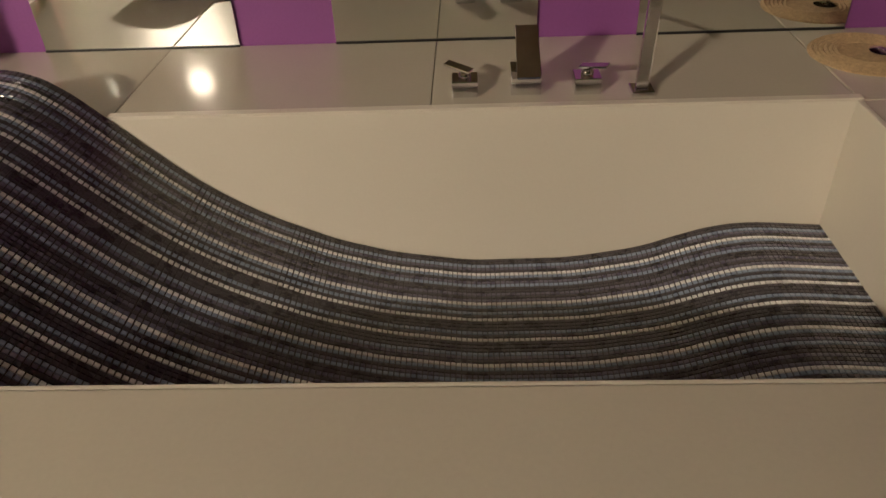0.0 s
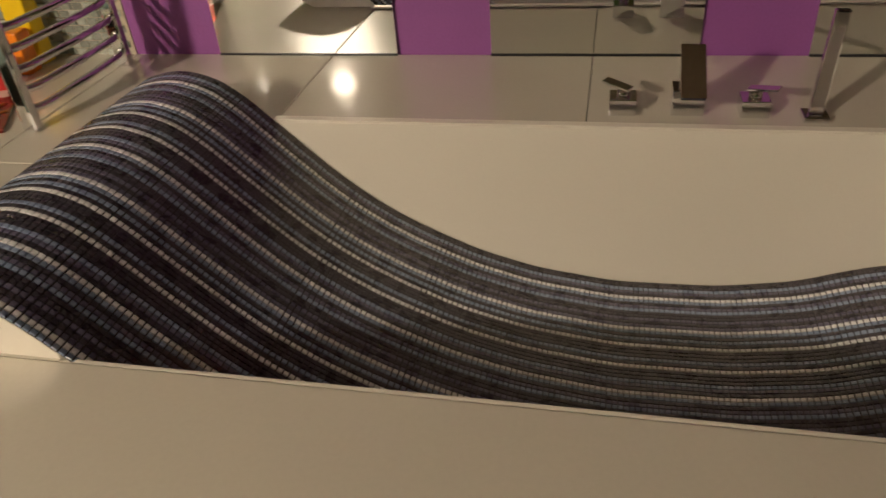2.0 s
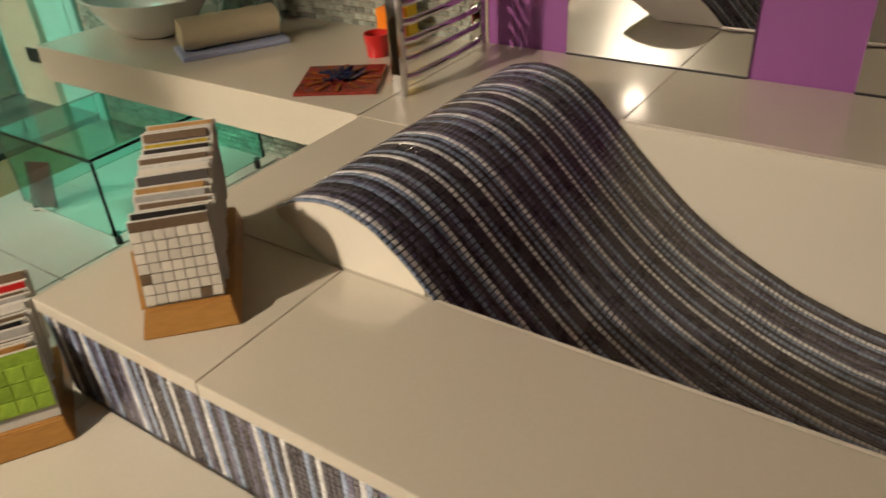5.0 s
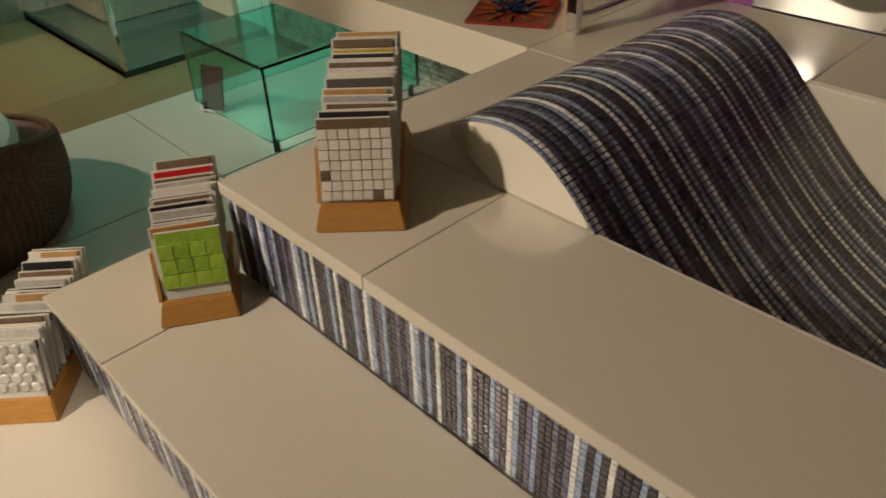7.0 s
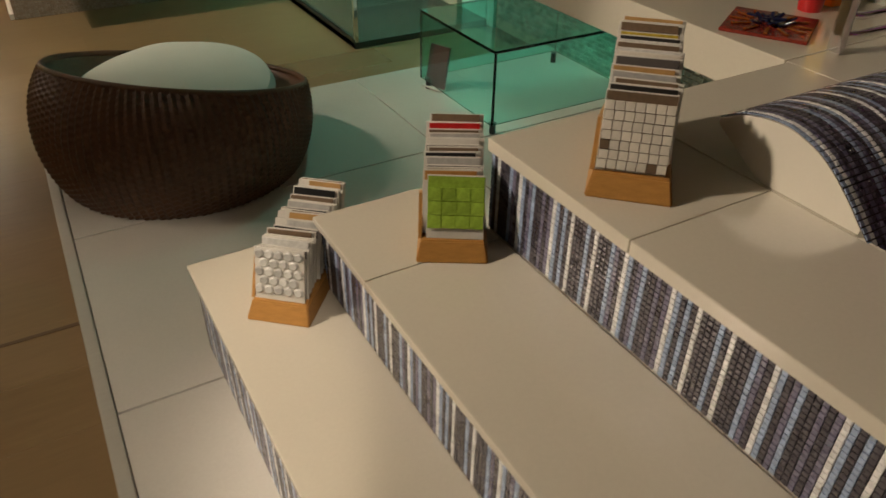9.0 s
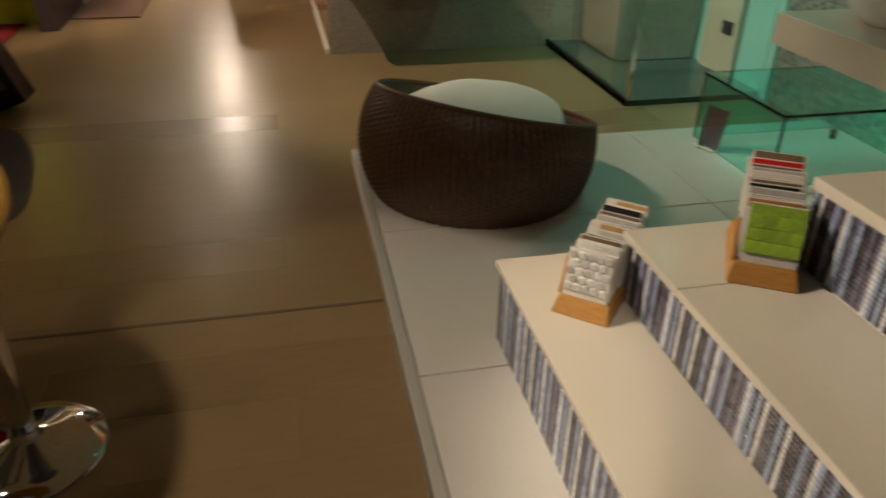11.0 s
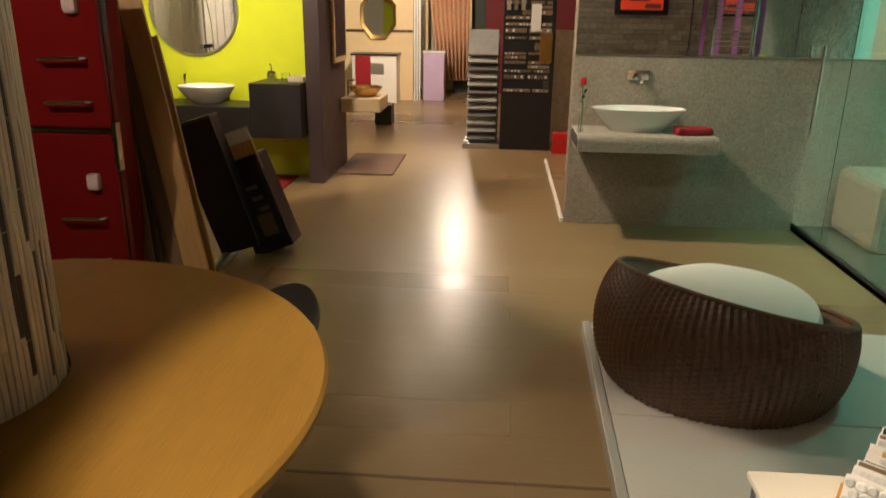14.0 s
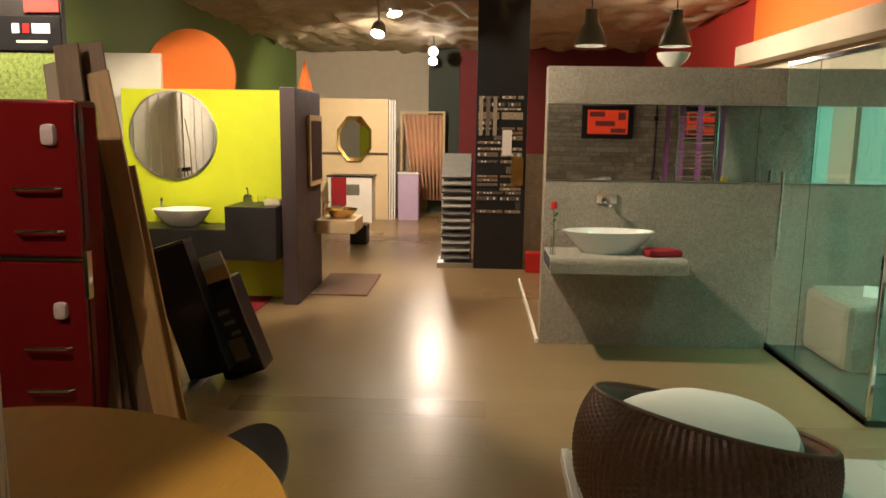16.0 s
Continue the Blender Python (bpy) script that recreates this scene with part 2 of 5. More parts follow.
def tube(bm, points, radius, sides=12, closed=False):
    """A round bar along points."""
    pts = [Vector(p) for p in points]
    rings, up = [], None
    count = len(pts)
    for i, p in enumerate(pts):
        a, b = pts[(i - 1) % count if closed else max(i - 1, 0)], pts[(i + 1) % count if closed else min(i + 1, count - 1)]
        d = (b - a).normalized()
        if up is None:
            up = d.orthogonal().normalized()
        up = (up - d * up.dot(d)).normalized()
        side = d.cross(up)
        rings.append([bm.verts.new(p + radius * (math.cos(k * math.tau / sides) * up + math.sin(k * math.tau / sides) * side)) for k in range(sides)])
    for i in range(count if closed else count - 1):
        a, b = rings[i], rings[(i + 1) % count]
        for k in range(sides):
            bm.faces.new((a[k], a[(k + 1) % sides], b[(k + 1) % sides], b[k])).smooth = True
    if not closed:
        bm.faces.new(rings[0][::-1]), bm.faces.new(rings[-1])
    return bm


def lathe(profile, sides=48, m=None, bm=None):
    """A turned form from (radius, z) pairs."""
    bm = bm or bmesh.new()
    rings = []
    for r, z in profile:
        if r < 1e-5:
            rings.append([bm.verts.new((0, 0, z))])
        else:
            rings.append([bm.verts.new((r * math.cos(k * math.tau / sides), r * math.sin(k * math.tau / sides), z)) for k in range(sides)])
    made = [v for r in rings for v in r]
    for a, b in zip(rings, rings[1:]):
        for k in range(sides):
            q = (k + 1) % sides
            f = [a[k % len(a)], a[q % len(a)], b[q % len(b)], b[k % len(b)]]
            f = list(dict.fromkeys(f))
            if len(f) > 2:
                bm.faces.new(f).smooth = True
    if m is not None:
        bmesh.ops.transform(bm, verts=made, matrix=m)
    return bm


def link(name, bm, mat):
    mesh = bpy.data.meshes.new(name)
    bmesh.ops.recalc_face_normals(bm, faces=bm.faces)
    bm.to_mesh(mesh)
    bm.free()
    mesh.materials.append(mat)
    if any(p.use_smooth for p in mesh.polygons):
        mesh.set_sharp_from_angle(angle=radians(38))
    return mesh


def part(name, bm, mat, parent, label=""):
    """One mesh under a thing or a part, built in the thing's own space."""
    ob = new(name, link(name, bm, mat))
    ob.parent = parent
    if label:
        ob["label"] = label
    return ob


def thing(name, m, label, category, group="", kind=""):
    ob = new(name)
    ob.empty_display_size = 0.1
    ob.matrix_world = m
    return tagged(ob, label, category, group, kind)


def solid(name, bm, mat, label="", category="", group="", kind="", m=None):
    ob = new(name, link(name, bm, mat))
    if m is not None:
        ob.matrix_world = m
    return tagged(ob, label, category, group, kind)


def structure(name, bm, mat, label, category):
    return solid(name, bm, mat, label, category, kind="structure")


def chips(name, quads, mat, parent=None, pillow=False):
    """Many small raised tiles in one mesh: each of quads is (corner, along, up, out, colour)."""
    verts, faces, cols = [], [], []
    tiers = ((0.05, 0.86), (0.30, 1.0)) if pillow else ((0.12, 1.0),)
    for c, u, v, w, col in quads:
        i = len(verts)
        verts += [c, c + u, c + u + v, c + v]
        for g, h in tiers:
            lift = c + h * w
            verts += [lift + g * (u + v), lift + u + g * (v - u), lift + u + v - g * (u + v), lift + v + g * (u - v)]
        for k in range(len(tiers)):
            o = i + 4 * k
            faces += [(o + q, o + (q + 1) % 4, o + 4 + (q + 1) % 4, o + 4 + q) for q in range(4)]
        o = i + 4 * len(tiers)
        faces.append((o, o + 1, o + 2, o + 3))
        cols += [col] * (4 * (4 * len(tiers) + 1))
    mesh = bpy.data.meshes.new(name)
    mesh.from_pydata(verts, [], faces)
    layer = mesh.color_attributes.new("Col", "FLOAT_COLOR", "CORNER")
    layer.data.foreach_set("color", np.array([(*c, 1.0) for c in cols], np.float32).ravel())
    mesh.materials.append(mat)
    mesh.validate()
    mesh.update()
    ob = new(name, mesh)
    ob.parent = parent
    ob["kind"] = "stuff"
    return ob


# ---- structure ----
DECK, TREAD2, TREAD1, PLAT = 0.735, 0.512, 0.325, 0.055
WALL_X, TUBWALL_Y, CEIL = -4.777, 2.0, 2.9
I4 = Matrix()

floor = structure("floor", block((-14.0, -4.6, -0.12), (3.0, 2.2, -0.012), 0), UNDERFLOOR, "oak-coloured laminate floor with a satin sheen", "floor")

ceil_bm = bmesh.new()
bmesh.ops.create_grid(ceil_bm, x_segments=170, y_segments=72, size=0.5, matrix=Matrix.LocRotScale((-5.5, -1.2, CEIL + 0.05), None, (17.4, 7.2, 1)))
for v in ceil_bm.verts:
    p = v.co
    v.co.z += 0.09 * noise.noise(Vector((p.x * 1.6, p.y * 3.2, 0))) + 0.05 * noise.noise(Vector((p.x * 4, p.y * 7, 3))) - 0.03 * abs(noise.noise(Vector((p.x * 9, p.y * 9, 7))))
for f in ceil_bm.faces:
    f.smooth = True
structure("ceiling", ceil_bm, CEILING, "lumpy beige plaster ceiling like a cave roof", "ceiling")
structure("roof_slab", block((-14.2, -4.8, 3.2), (3.2, 2.4, 3.35), 0), BEIGE, "plain slab above the plaster ceiling", "ceiling")

wall_north = structure("wall_north", block((-14.0, 2.0, 0), (-0.862, 2.15, 3.2), 0), BEIGE, "beige wall behind the vanity and the shower", "wall")
structure("wall_tub", block((-0.858, 2.0, 0), (2.6, 2.15, 3.2), 0), PURPLE, "purple painted wall behind the bathtub", "wall")
structure("wall_south", block((-14.0, -4.55, 0), (3.0, -4.4, 3.2), 0), GREEN, "leaf green painted wall along the showroom", "wall")
structure("wall_west", block((-13.9, -4.4, 0), (-13.75, 2.0, 3.2), 0), BEIGE, "beige end wall of the showroom", "wall")
stone_wall = structure("wall_east", block((2.6, -4.4, 0), (2.75, 2.15, 3.2), 0), MORTAR, "split stone wall beyond the bathtub", "wall")
structure("wall_orange", block((-7.95, 1.985, 2.44), (-3.3, 1.998, 3.1), 0), ORANGE, "orange painted upper wall above a ledge", "wall")
structure("wall_red", block((-13.7, 1.985, 0), (-7.953, 1.998, 3.1), 0), RED_WALL, "red painted side wall", "wall")
structure("wall_red_end", block((-13.35, -1.30, 0), (-13.2, 1.98, 3.1), 0), DARK_RED, "deep red painted cross wall", "wall")
structure("wall_green_end", block((-13.5, -1.86, 0), (-13.2, -1.303, 3.1), 0), DARK_GREEN, "dark green painted pier", "wall")
structure("beam", block((-7.95, 1.80, 2.24), (-3.2, 1.996, 2.438), 0.006), BEIGE, "beige plastered ledge beam under the orange wall", "beam")
structure("wall_turquoise", block((-4.67, 1.975, 0), (-4.06, 1.998, 2.2), 0.003), TURQUOISE, "turquoise wall panel lit by a turquoise lamp", "wall")
structure("wall_turquoise_strip", block((-3.67, 1.975, 0), (-3.31, 1.998, 2.2), 0.003), TURQUOISE, "narrow turquoise wall panel beside the vanity", "wall")
structure("pilaster", block((-4.055, 1.94, 0), (-3.675, 1.998, 2.2), 0.003), BEIGE, "beige pilaster between turquoise panels", "pilaster")

# raised platform, its front edge slightly out of square


def edge_y(x):
    return -0.557 - 0.020 * (x + 2.85)


def slant(x0, x1, y0, y1, z0, z1, bevel):
    """A slab whose front (and back, where y1 is None) follows the platform's edge; y0 is the distance behind that edge."""
    bm = bmesh.new()
    back = [edge_y(x) + y0 + 0.036 if y1 is None else y1 for x in (x1, x0)]
    ring = [(x0, edge_y(x0) + y0), (x1, edge_y(x1) + y0), (x1, back[0]), (x0, back[1])]
    low, high = [bm.verts.new((*p, z0)) for p in ring], [bm.verts.new((*p, z1)) for p in ring]
    bm.faces.new(low[::-1]), bm.faces.new(high)
    for k in range(4):
        bm.faces.new((low[k], low[(k + 1) % 4], high[(k + 1) % 4], high[k]))
    if bevel:
        bmesh.ops.bevel(bm, geom=list(bm.edges), offset=bevel, segments=2, affect="EDGES", profile=0.6)
    return bm


platform = structure("platform", slant(-2.845, 2.6, 0.037, 2.0, -0.01, PLAT - 0.012, 0), GROUT, "low platform paved with large white tiles", "platform")
structure("trim", slant(-2.85, 2.6, 0.0, None, -0.01, PLAT + 0.006, 0.006), ALUMINIUM, "aluminium edge profile of the white platform", "trim")

# ---- bathtub platform, deck and steps ----
deck = structure("tub_deck_core", block((-0.835, 0.322, PLAT), (2.595, 0.655, DECK - 0.03), 0), PLASTER, "masonry core of the bathtub surround", "surround")
core = bmesh.new()
box(core, (-0.835, 1.54, PLAT), (2.595, 1.998, DECK - 0.03))
box(core, (-0.835, 0.655, PLAT), (-0.45, 1.54, DECK - 0.03))
box(core, (1.535, 0.655, PLAT), (2.595, 1.54, DECK - 0.03))
part("surround_core", core, PLASTER, deck)
structure("step_core_upper", block((-1.052, -0.005, PLAT), (2.595, 0.321, TREAD2 - 0.02), 0), PLASTER, "masonry core of the upper step", "step")
structure("step_core_lower", block((-1.272, -0.27, PLAT), (2.595, -0.005, TREAD1 - 0.02), 0), PLASTER, "masonry core of the lower step", "step")


def slabs(name, cells, z, thick, parent, bevel=0.003):
    for x0, y0, x1, y1 in cells:
        part(name, block((x0, y0, z - thick), (x1, y1, z), bevel), CREAM, parent)


top = thing("tub_deck", I4, "polished cream tile deck round the bathtub", "deck", kind="structure")
slabs("tile", [(-0.843, 0.309, -0.3925, 0.666), (-0.3905, 0.309, 2.05, 0.666), (2.0514, 0.309, 2.595, 0.666),
               (-0.843, 0.6674, -0.21, 1.2763), (-0.852, 1.2777, -0.2007, 1.998), (-0.1993, 1.535, 0.5593, 1.998), (0.5607, 1.535, 1.53, 1.998), (1.534, 1.535, 2.595, 1.998), (1.534, 0.67, 2.595, 1.531)], DECK, 0.03, top)
step_upper = thing("step_upper", I4, "cream tiled step with a striped mosaic riser", "step", kind="structure")
slabs("tile", [(-1.064, -0.027, -0.778, 0.312), (-0.776, -0.027, 1.20, 0.312), (1.202, -0.027, 2.595, 0.312)], TREAD2, 0.02, step_upper)
step_lower = thing("step_lower", I4, "lower cream tiled step with a striped mosaic riser", "step", kind="structure")
slabs("tile", [(-1.284, -0.298, 0.45, -0.016), (0.454, -0.298, 2.595, -0.016)], TREAD1, 0.02, step_lower)

# bathtub shell
tub = thing("bathtub", I4, "white built-in bathtub with a striped mosaic lounger", "bathtub")
part("tub_wall", block((-0.215, 1.524, 0.1), (1.53, 1.534, DECK + 0.004), 0.003), ACRYLIC, tub)
part("tub_wall", block((-0.215, 0.667, 0.1), (1.53, 0.677, DECK - 0.002), 0.003), ACRYLIC, tub)
part("tub_wall", block((1.519, 0.6775, 0.1), (1.533, 1.5235, DECK + 0.004), 0.003), ACRYLIC, tub)
part("tub_floor", block((-0.2, 0.678, 0.1), (1.518, 1.523, 0.12), 0), ACRYLIC, tub)
part("back_lip", block((-0.2, 1.525, DECK + 0.004), (1.535, 1.548, DECK + 0.009), 0.002), ACRYLIC, tub)

# the wave: one profile drawn along the whole width of the tub
WAVE = [(-0.546, 0.826), (-0.50, 0.853), (-0.43, 0.872), (-0.35, 0.863), (-0.28, 0.826), (-0.22, 0.767), (-0.155, 0.70), (-0.04, 0.588), (0.05, 0.518), (0.15, 0.458),
        (0.30, 0.388), (0.45, 0.343), (0.65, 0.313), (0.90, 0.317), (1.08, 0.347), (1.175, 0.384), (1.27, 0.412), (1.35, 0.418), (1.518, 0.405)]
WX, WZ = [p[0] for p in WAVE], [p[1] for p in WAVE]


def wave_point(x):
    """The wave's height at x, smoothed between its stations."""
    return float(np.mean([np.interp(x + d, WX, WZ) for d in (-0.04, -0.02, 0, 0.02, 0.04)])) if x > -0.48 else float(np.interp(x, WX, WZ))


path = [(WX[0], wave_point(WX[0]))]
PITCH = 0.01168
x = WX[0]
while x < 1.515:
    z0 = wave_point(x)
    step = 0.0015
    run = 0.0
    while run < PITCH:
        z1 = wave_point(x + step)
        run += math.hypot(step, z1 - z0)
        x, z0 = x + step, z1
    path.append((x, z0))

W_NEAR, W_FAR = 0.679, 1.523
body = bmesh.new()
low = [0.738 if px > -0.425 and px < -0.2 else (0.736 + 0.075 * (-0.425 - px) / 0.121 if px <= -0.425 else 0.12) for px, pz in path]
rows = []
for (px, pz), lz in zip(path, low):
    rows.append([body.verts.new((px, W_NEAR if px > -0.2 else 0.668, pz - 0.004)), body.verts.new((px, W_FAR, pz - 0.004)), body.verts.new((px, W_FAR, lz)), body.verts.new((px, W_NEAR if px > -0.2 else 0.668, lz))])
for a, b in zip(rows, rows[1:]):
    for k in range(4):
        body.faces.new((a[k], a[(k + 1) % 4], b[(k + 1) % 4], b[k]))
body.faces.new(rows[0]), body.faces.new(rows[-1][::-1])
lounger = part("lounger_body", body, ACRYLIC, tub, "white headrest side under the striped mosaic")

PALETTE = {"w": (0.76, 0.77, 0.78), "g": (0.22, 0.245, 0.315), "k": (0.044, 0.040, 0.052), "p": (0.118, 0.112, 0.170), "l": (0.235, 0.298, 0.425)}
# one repeat of the mosaic sheet: four white rows with grey, plum and black rows between them
SHEET = "wlkplkkpkpwlklkwkkklkwkkklpk"
TILE_SIDE = 0.0103
stripes = random.Random(5)
across = int((W_FAR - 0.668) / PITCH)
grout = bmesh.new()
for (px, pz), (qx, qz) in zip(path, path[1:]):
    grout.faces.new([grout.verts.new(c) for c in ((px, 0.668, pz - 0.0015), (qx, 0.668, qz - 0.0015), (qx, W_FAR, qz - 0.0015), (px, W_FAR, pz - 0.0015))])
part("mortar_bed", grout, MORTAR, tub)
quads = []
for (px, pz), (qx, qz) in zip(path, path[1:]):
    t = Vector((qx - px, 0, qz - pz)).normalized()
    nrm = Vector((-t.z, 0, t.x))
    for j in range(across):
        y = 0.669 + j * PITCH
        c = np.array(PALETTE[SHEET[(11 - j) % len(SHEET)]]) * stripes.uniform(1.02, 1.26)
        lift = stripes.uniform(0.0024, 0.0031)
        ta, tb = TILE_SIDE * stripes.gauss(0, 0.022), TILE_SIDE * stripes.gauss(0, 0.022)
        quads.append((Vector((px, y, pz - 0.0015)) + t * 0.0005 - nrm * (ta + tb) / 2, t * 0.0107 + nrm * ta, Vector((0, TILE_SIDE, 0)) + t * stripes.uniform(-0.0002, 0.0002) + nrm * tb, nrm * lift, tuple(c)))
near = [q for q in quads if q[0].x < -0.49][:300]
chips("mosaic_field", [q for q in quads if q[0].x >= -0.49] + [q for q in quads if q[0].x < -0.49][300:], MOSAIC, tub, True)
for q in near:
    ob = chips("mosaic_tile", [q], MOSAIC, tub, True)
    del ob["kind"]


def riser(parent, x0, x1, z0, z1, y, white_at, seed):
    """A striped mosaic riser that faces the aisle; white_at is where one repeat of the sheet begins."""
    r = random.Random(seed)
    part("mortar_bed", block((x0, y + 0.002, z0), (x1, y + 0.012, z1), 0), MORTAR, parent)
    quads = []
    pitch = 0.0116
    first = math.ceil((x0 - white_at) / pitch)
    rows = max(1, round((z1 - z0 - 0.001) / pitch))
    rise = (z1 - z0 - 0.001) / rows
    for k in range(first, math.floor((x1 - white_at) / pitch)):
        base = np.array(PALETTE[SHEET[k % len(SHEET)]]) * (1.0 if SHEET[k % len(SHEET)] == "w" else 1.4)
        for q in range(rows):
            corner = Vector((white_at + k * pitch, y + 0.002, z0 + 0.0008 + rise * q + r.uniform(-0.0003, 0.0003)))
            quads.append((corner, Vector((TILE_SIDE, 0, r.uniform(-0.0003, 0.0003))), Vector((0, 0, rise * 0.88)), Vector((0, -r.uniform(0.0022, 0.0032), 0)), tuple(base * r.uniform(0.88, 1.12))))
    chips("mosaic_riser", quads, MOSAIC, parent, True)


riser(top, -0.832, 2.59, TREAD2, DECK - 0.03, 0.315, -0.727, 3)
riser(step_upper, -1.054, 2.59, TREAD1, TREAD2 - 0.02, -0.017, -0.93, 4)
riser(step_lower, -1.275, 2.59, PLAT, TREAD1 - 0.02, -0.286, -1.20, 6)

# mirrors on the purple wall
for x0, x1 in ((-0.564, 0.0), (0.276, 0.840), (1.115, 1.680), (1.955, 2.52)):
    mir = thing("wall_mirror", pose(x0, 1.992, DECK + 0.0035), "frameless wall mirror on the purple wall above the bathtub", "mirror", "mirrors above the bathtub")
    part("mirror_glass", block((0, -0.004, 0), (x1 - x0, 0.004, 1.5), 0.001), MIRROR, mir)
    part("mirror_edge", block((0.001, 0.0045, -0.003), (x1 - x0 - 0.001, 0.0075, 1.502), 0), BLACK, mir)
    part("bottom_bead", block((0.0, -0.007, -0.003), (x1 - x0, -0.0045, 0.003), 0), BLACK, mir, "thin black bead under the mirror")

# ---- taps ----


def valve(x, turn):
    m = pose(x, 1.63, DECK)
    ob = thing("tub_valve", m, "square chrome tap valve with a thin lever on the tub deck", "tap", "tub valves")
    part("valve_base", block((-0.031, -0.031, 0), (0.031, 0.031, 0.040), 0.002), CHROME, ob)
    part("valve_stem", lathe([(0, 0.040), (0.015, 0.040), (0.015, 0.048), (0.011, 0.054), (0.0, 0.056)], 20), CHROME, ob)
    lever = bmesh.new()
    box(lever, (-0.014, -0.018, -0.003), (0.014, 0.050, 0.003), 0.0012, pose(0, 0, 0.060, 9, 0, turn))
    part("lever", lever, CHROME, ob)
    return ob


valve(0.640, 62), valve(0.930, -118)
spout = thing("tub_spout", pose(0.785, 1.635, DECK), "square chrome waterfall spout on the tub deck", "tap")
part("spout_base", block((-0.036, -0.030, 0), (0.036, 0.030, 0.062), 0.002), CHROME, spout)
neck = bmesh.new()
ends = []
for x in (-0.024, 0.024):
    ends.append([neck.verts.new((x, y, z)) for y, z in ((-0.028, 0.062), (0.026, 0.062), (0.012, 0.146), (-0.006, 0.128))])
neck.faces.new(ends[0]), neck.faces.new(ends[1][::-1])
for k in range(4):
    neck.faces.new((ends[0][k], ends[1][k], ends[1][(k + 1) % 4], ends[0][(k + 1) % 4]))
part("spout_neck", neck, CHROME, spout)
chute = bmesh.new()
box(chute, (-0.027, -0.075, 0.0), (0.027, 0.070, 0.010), 0.002, pose(0, -0.045, 0.112, 32, 0, 0))
part("spout_plate", chute, CHROME, spout, "sloping open chute of the spout")
shower = thing("hand_shower", pose(1.055, 1.605, DECK), "slim chrome hand shower in its deck holder", "shower")
part("holder_base", block((-0.026, -0.026, 0), (0.026, 0.026, 0.014), 0.002), CHROME, shower)
bar = bmesh.new()
box(bar, (-0.015, -0.01, 0.014), (0.015, 0.01, 0.24), 0.004, pose(0, 0, 0, -3, 3, 0))
part("shower_bar", bar, CHROME, shower)

mat_bm = lathe([(0, 0.004), (0.07, 0.005)] + [(0.07 + 0.006 * i, 0.006 + 0.003 * (i % 2)) for i in range(12)] + [(0.145, 0.003), (0.145, 0.0), (0, 0)], 56)
solid("place_mat", mat_bm, BRAID, "round woven straw mat on the tub deck", "mat", m=pose(1.665, 1.80, DECK))
wine = lathe([(0, 0.003), (0.034, 0.002), (0.034, 0.004), (0.005, 0.012), (0.004, 0.09), (0.02, 0.105), (0.038, 0.14), (0.036, 0.19), (0.034, 0.19), (0.035, 0.14), (0.018, 0.108), (0, 0.1)], 32)
solid("wine_glass", wine, GLASS_CLEAR, "clear wine glass on a woven mat", "glass", m=pose(1.70, 1.80, DECK + 0.007))

# ---- vanity corner ----
counter = structure("counter", block((-2.43, 1.278, 0.60), (-0.856, 1.996, DECK), 0.004), CREAM, "thick cream stone vanity counter joined to the tub deck", "counter")

rail = thing("towel_radiator", pose(-0.83, 1.45, DECK), "chrome ladder towel radiator standing on the tub deck", "radiator")
for dy in (0.0, 0.44):
    part("upright", block((-0.02, dy - 0.014, 0.0), (0.02, dy + 0.014, 1.15), 0.006), CHROME, rail)
for k in range(17):
    z = 0.05 + 0.052 * k + 0.05 * (k // 5)
    part("rung", tube(bmesh.new(), [(0.0, 0.008, z), (0.018, 0.05, z), (0.022, 0.22, z), (0.018, 0.39, z), (0.0, 0.432, z)], 0.0105, 10), CHROME, rail)


def basin(sx, sy, h, m, name, label, mat=CERAMIC, flared=False):
    prof = [(0, 0.0), (0.52, 0.0), (0.57, 0.03), (0.76, 0.45), (0.93, 0.82), (1.0, 0.97), (0.99, 1.0), (0.95, 0.985), (0.88, 0.80), (0.70, 0.42), (0.50, 0.14), (0, 0.12)] if flared else [(0, 0.0), (0.42, 0.0), (0.50, 0.03), (0.72, 0.35), (0.92, 0.75), (1.0, 0.98), (0.99, 1.0), (0.955, 0.985), (0.88, 0.72), (0.66, 0.36), (0.40, 0.12), (0, 0.1)]
    bm = lathe([(r, z * h) for r, z in prof], 56)
    bmesh.ops.scale(bm, vec=(sx, sy, 1), verts=bm.verts)
    return solid(name, bm, mat, label, "basin", m=m)


basin(0.27, 0.22, 0.15, pose(-2.13, 1.60, DECK), "vessel_basin", "white ceramic vessel basin on the cream counter")

roll = thing("rolled_towel", pose(-1.68, 1.585, DECK, 0, 0, 61), "rolled cream towel on a folded pale blue cloth", "towel")
part("folded_cloth", block((-0.19, -0.085, 0.0), (0.19, 0.085, 0.018), 0.006), BLUE_TOWEL, roll, "folded pale blue cloth")
rb = bmesh.new()
for s, e in ((-0.17, 0.17),):
    segs = 24
    rings = []
    for i in range(segs + 1):
        xx = s + (e - s) * i / segs
        w = 1 + 0.05 * math.sin(9 * xx * 10) * 0.4
        rings.append([rb.verts.new((xx + 0.004 * math.sin(3 * a), 0.062 * w * math.cos(a), 0.073 + 0.055 * w * math.sin(a))) for a in [k * math.tau / 28 for k in range(28)]])
    for a, b in zip(rings, rings[1:]):
        for k in range(28):
            rb.faces.new((a[k], a[(k + 1) % 28], b[(k + 1) % 28], b[k])).smooth = True
    rb.faces.new(rings[0][::-1]), rb.faces.new(rings[-1])
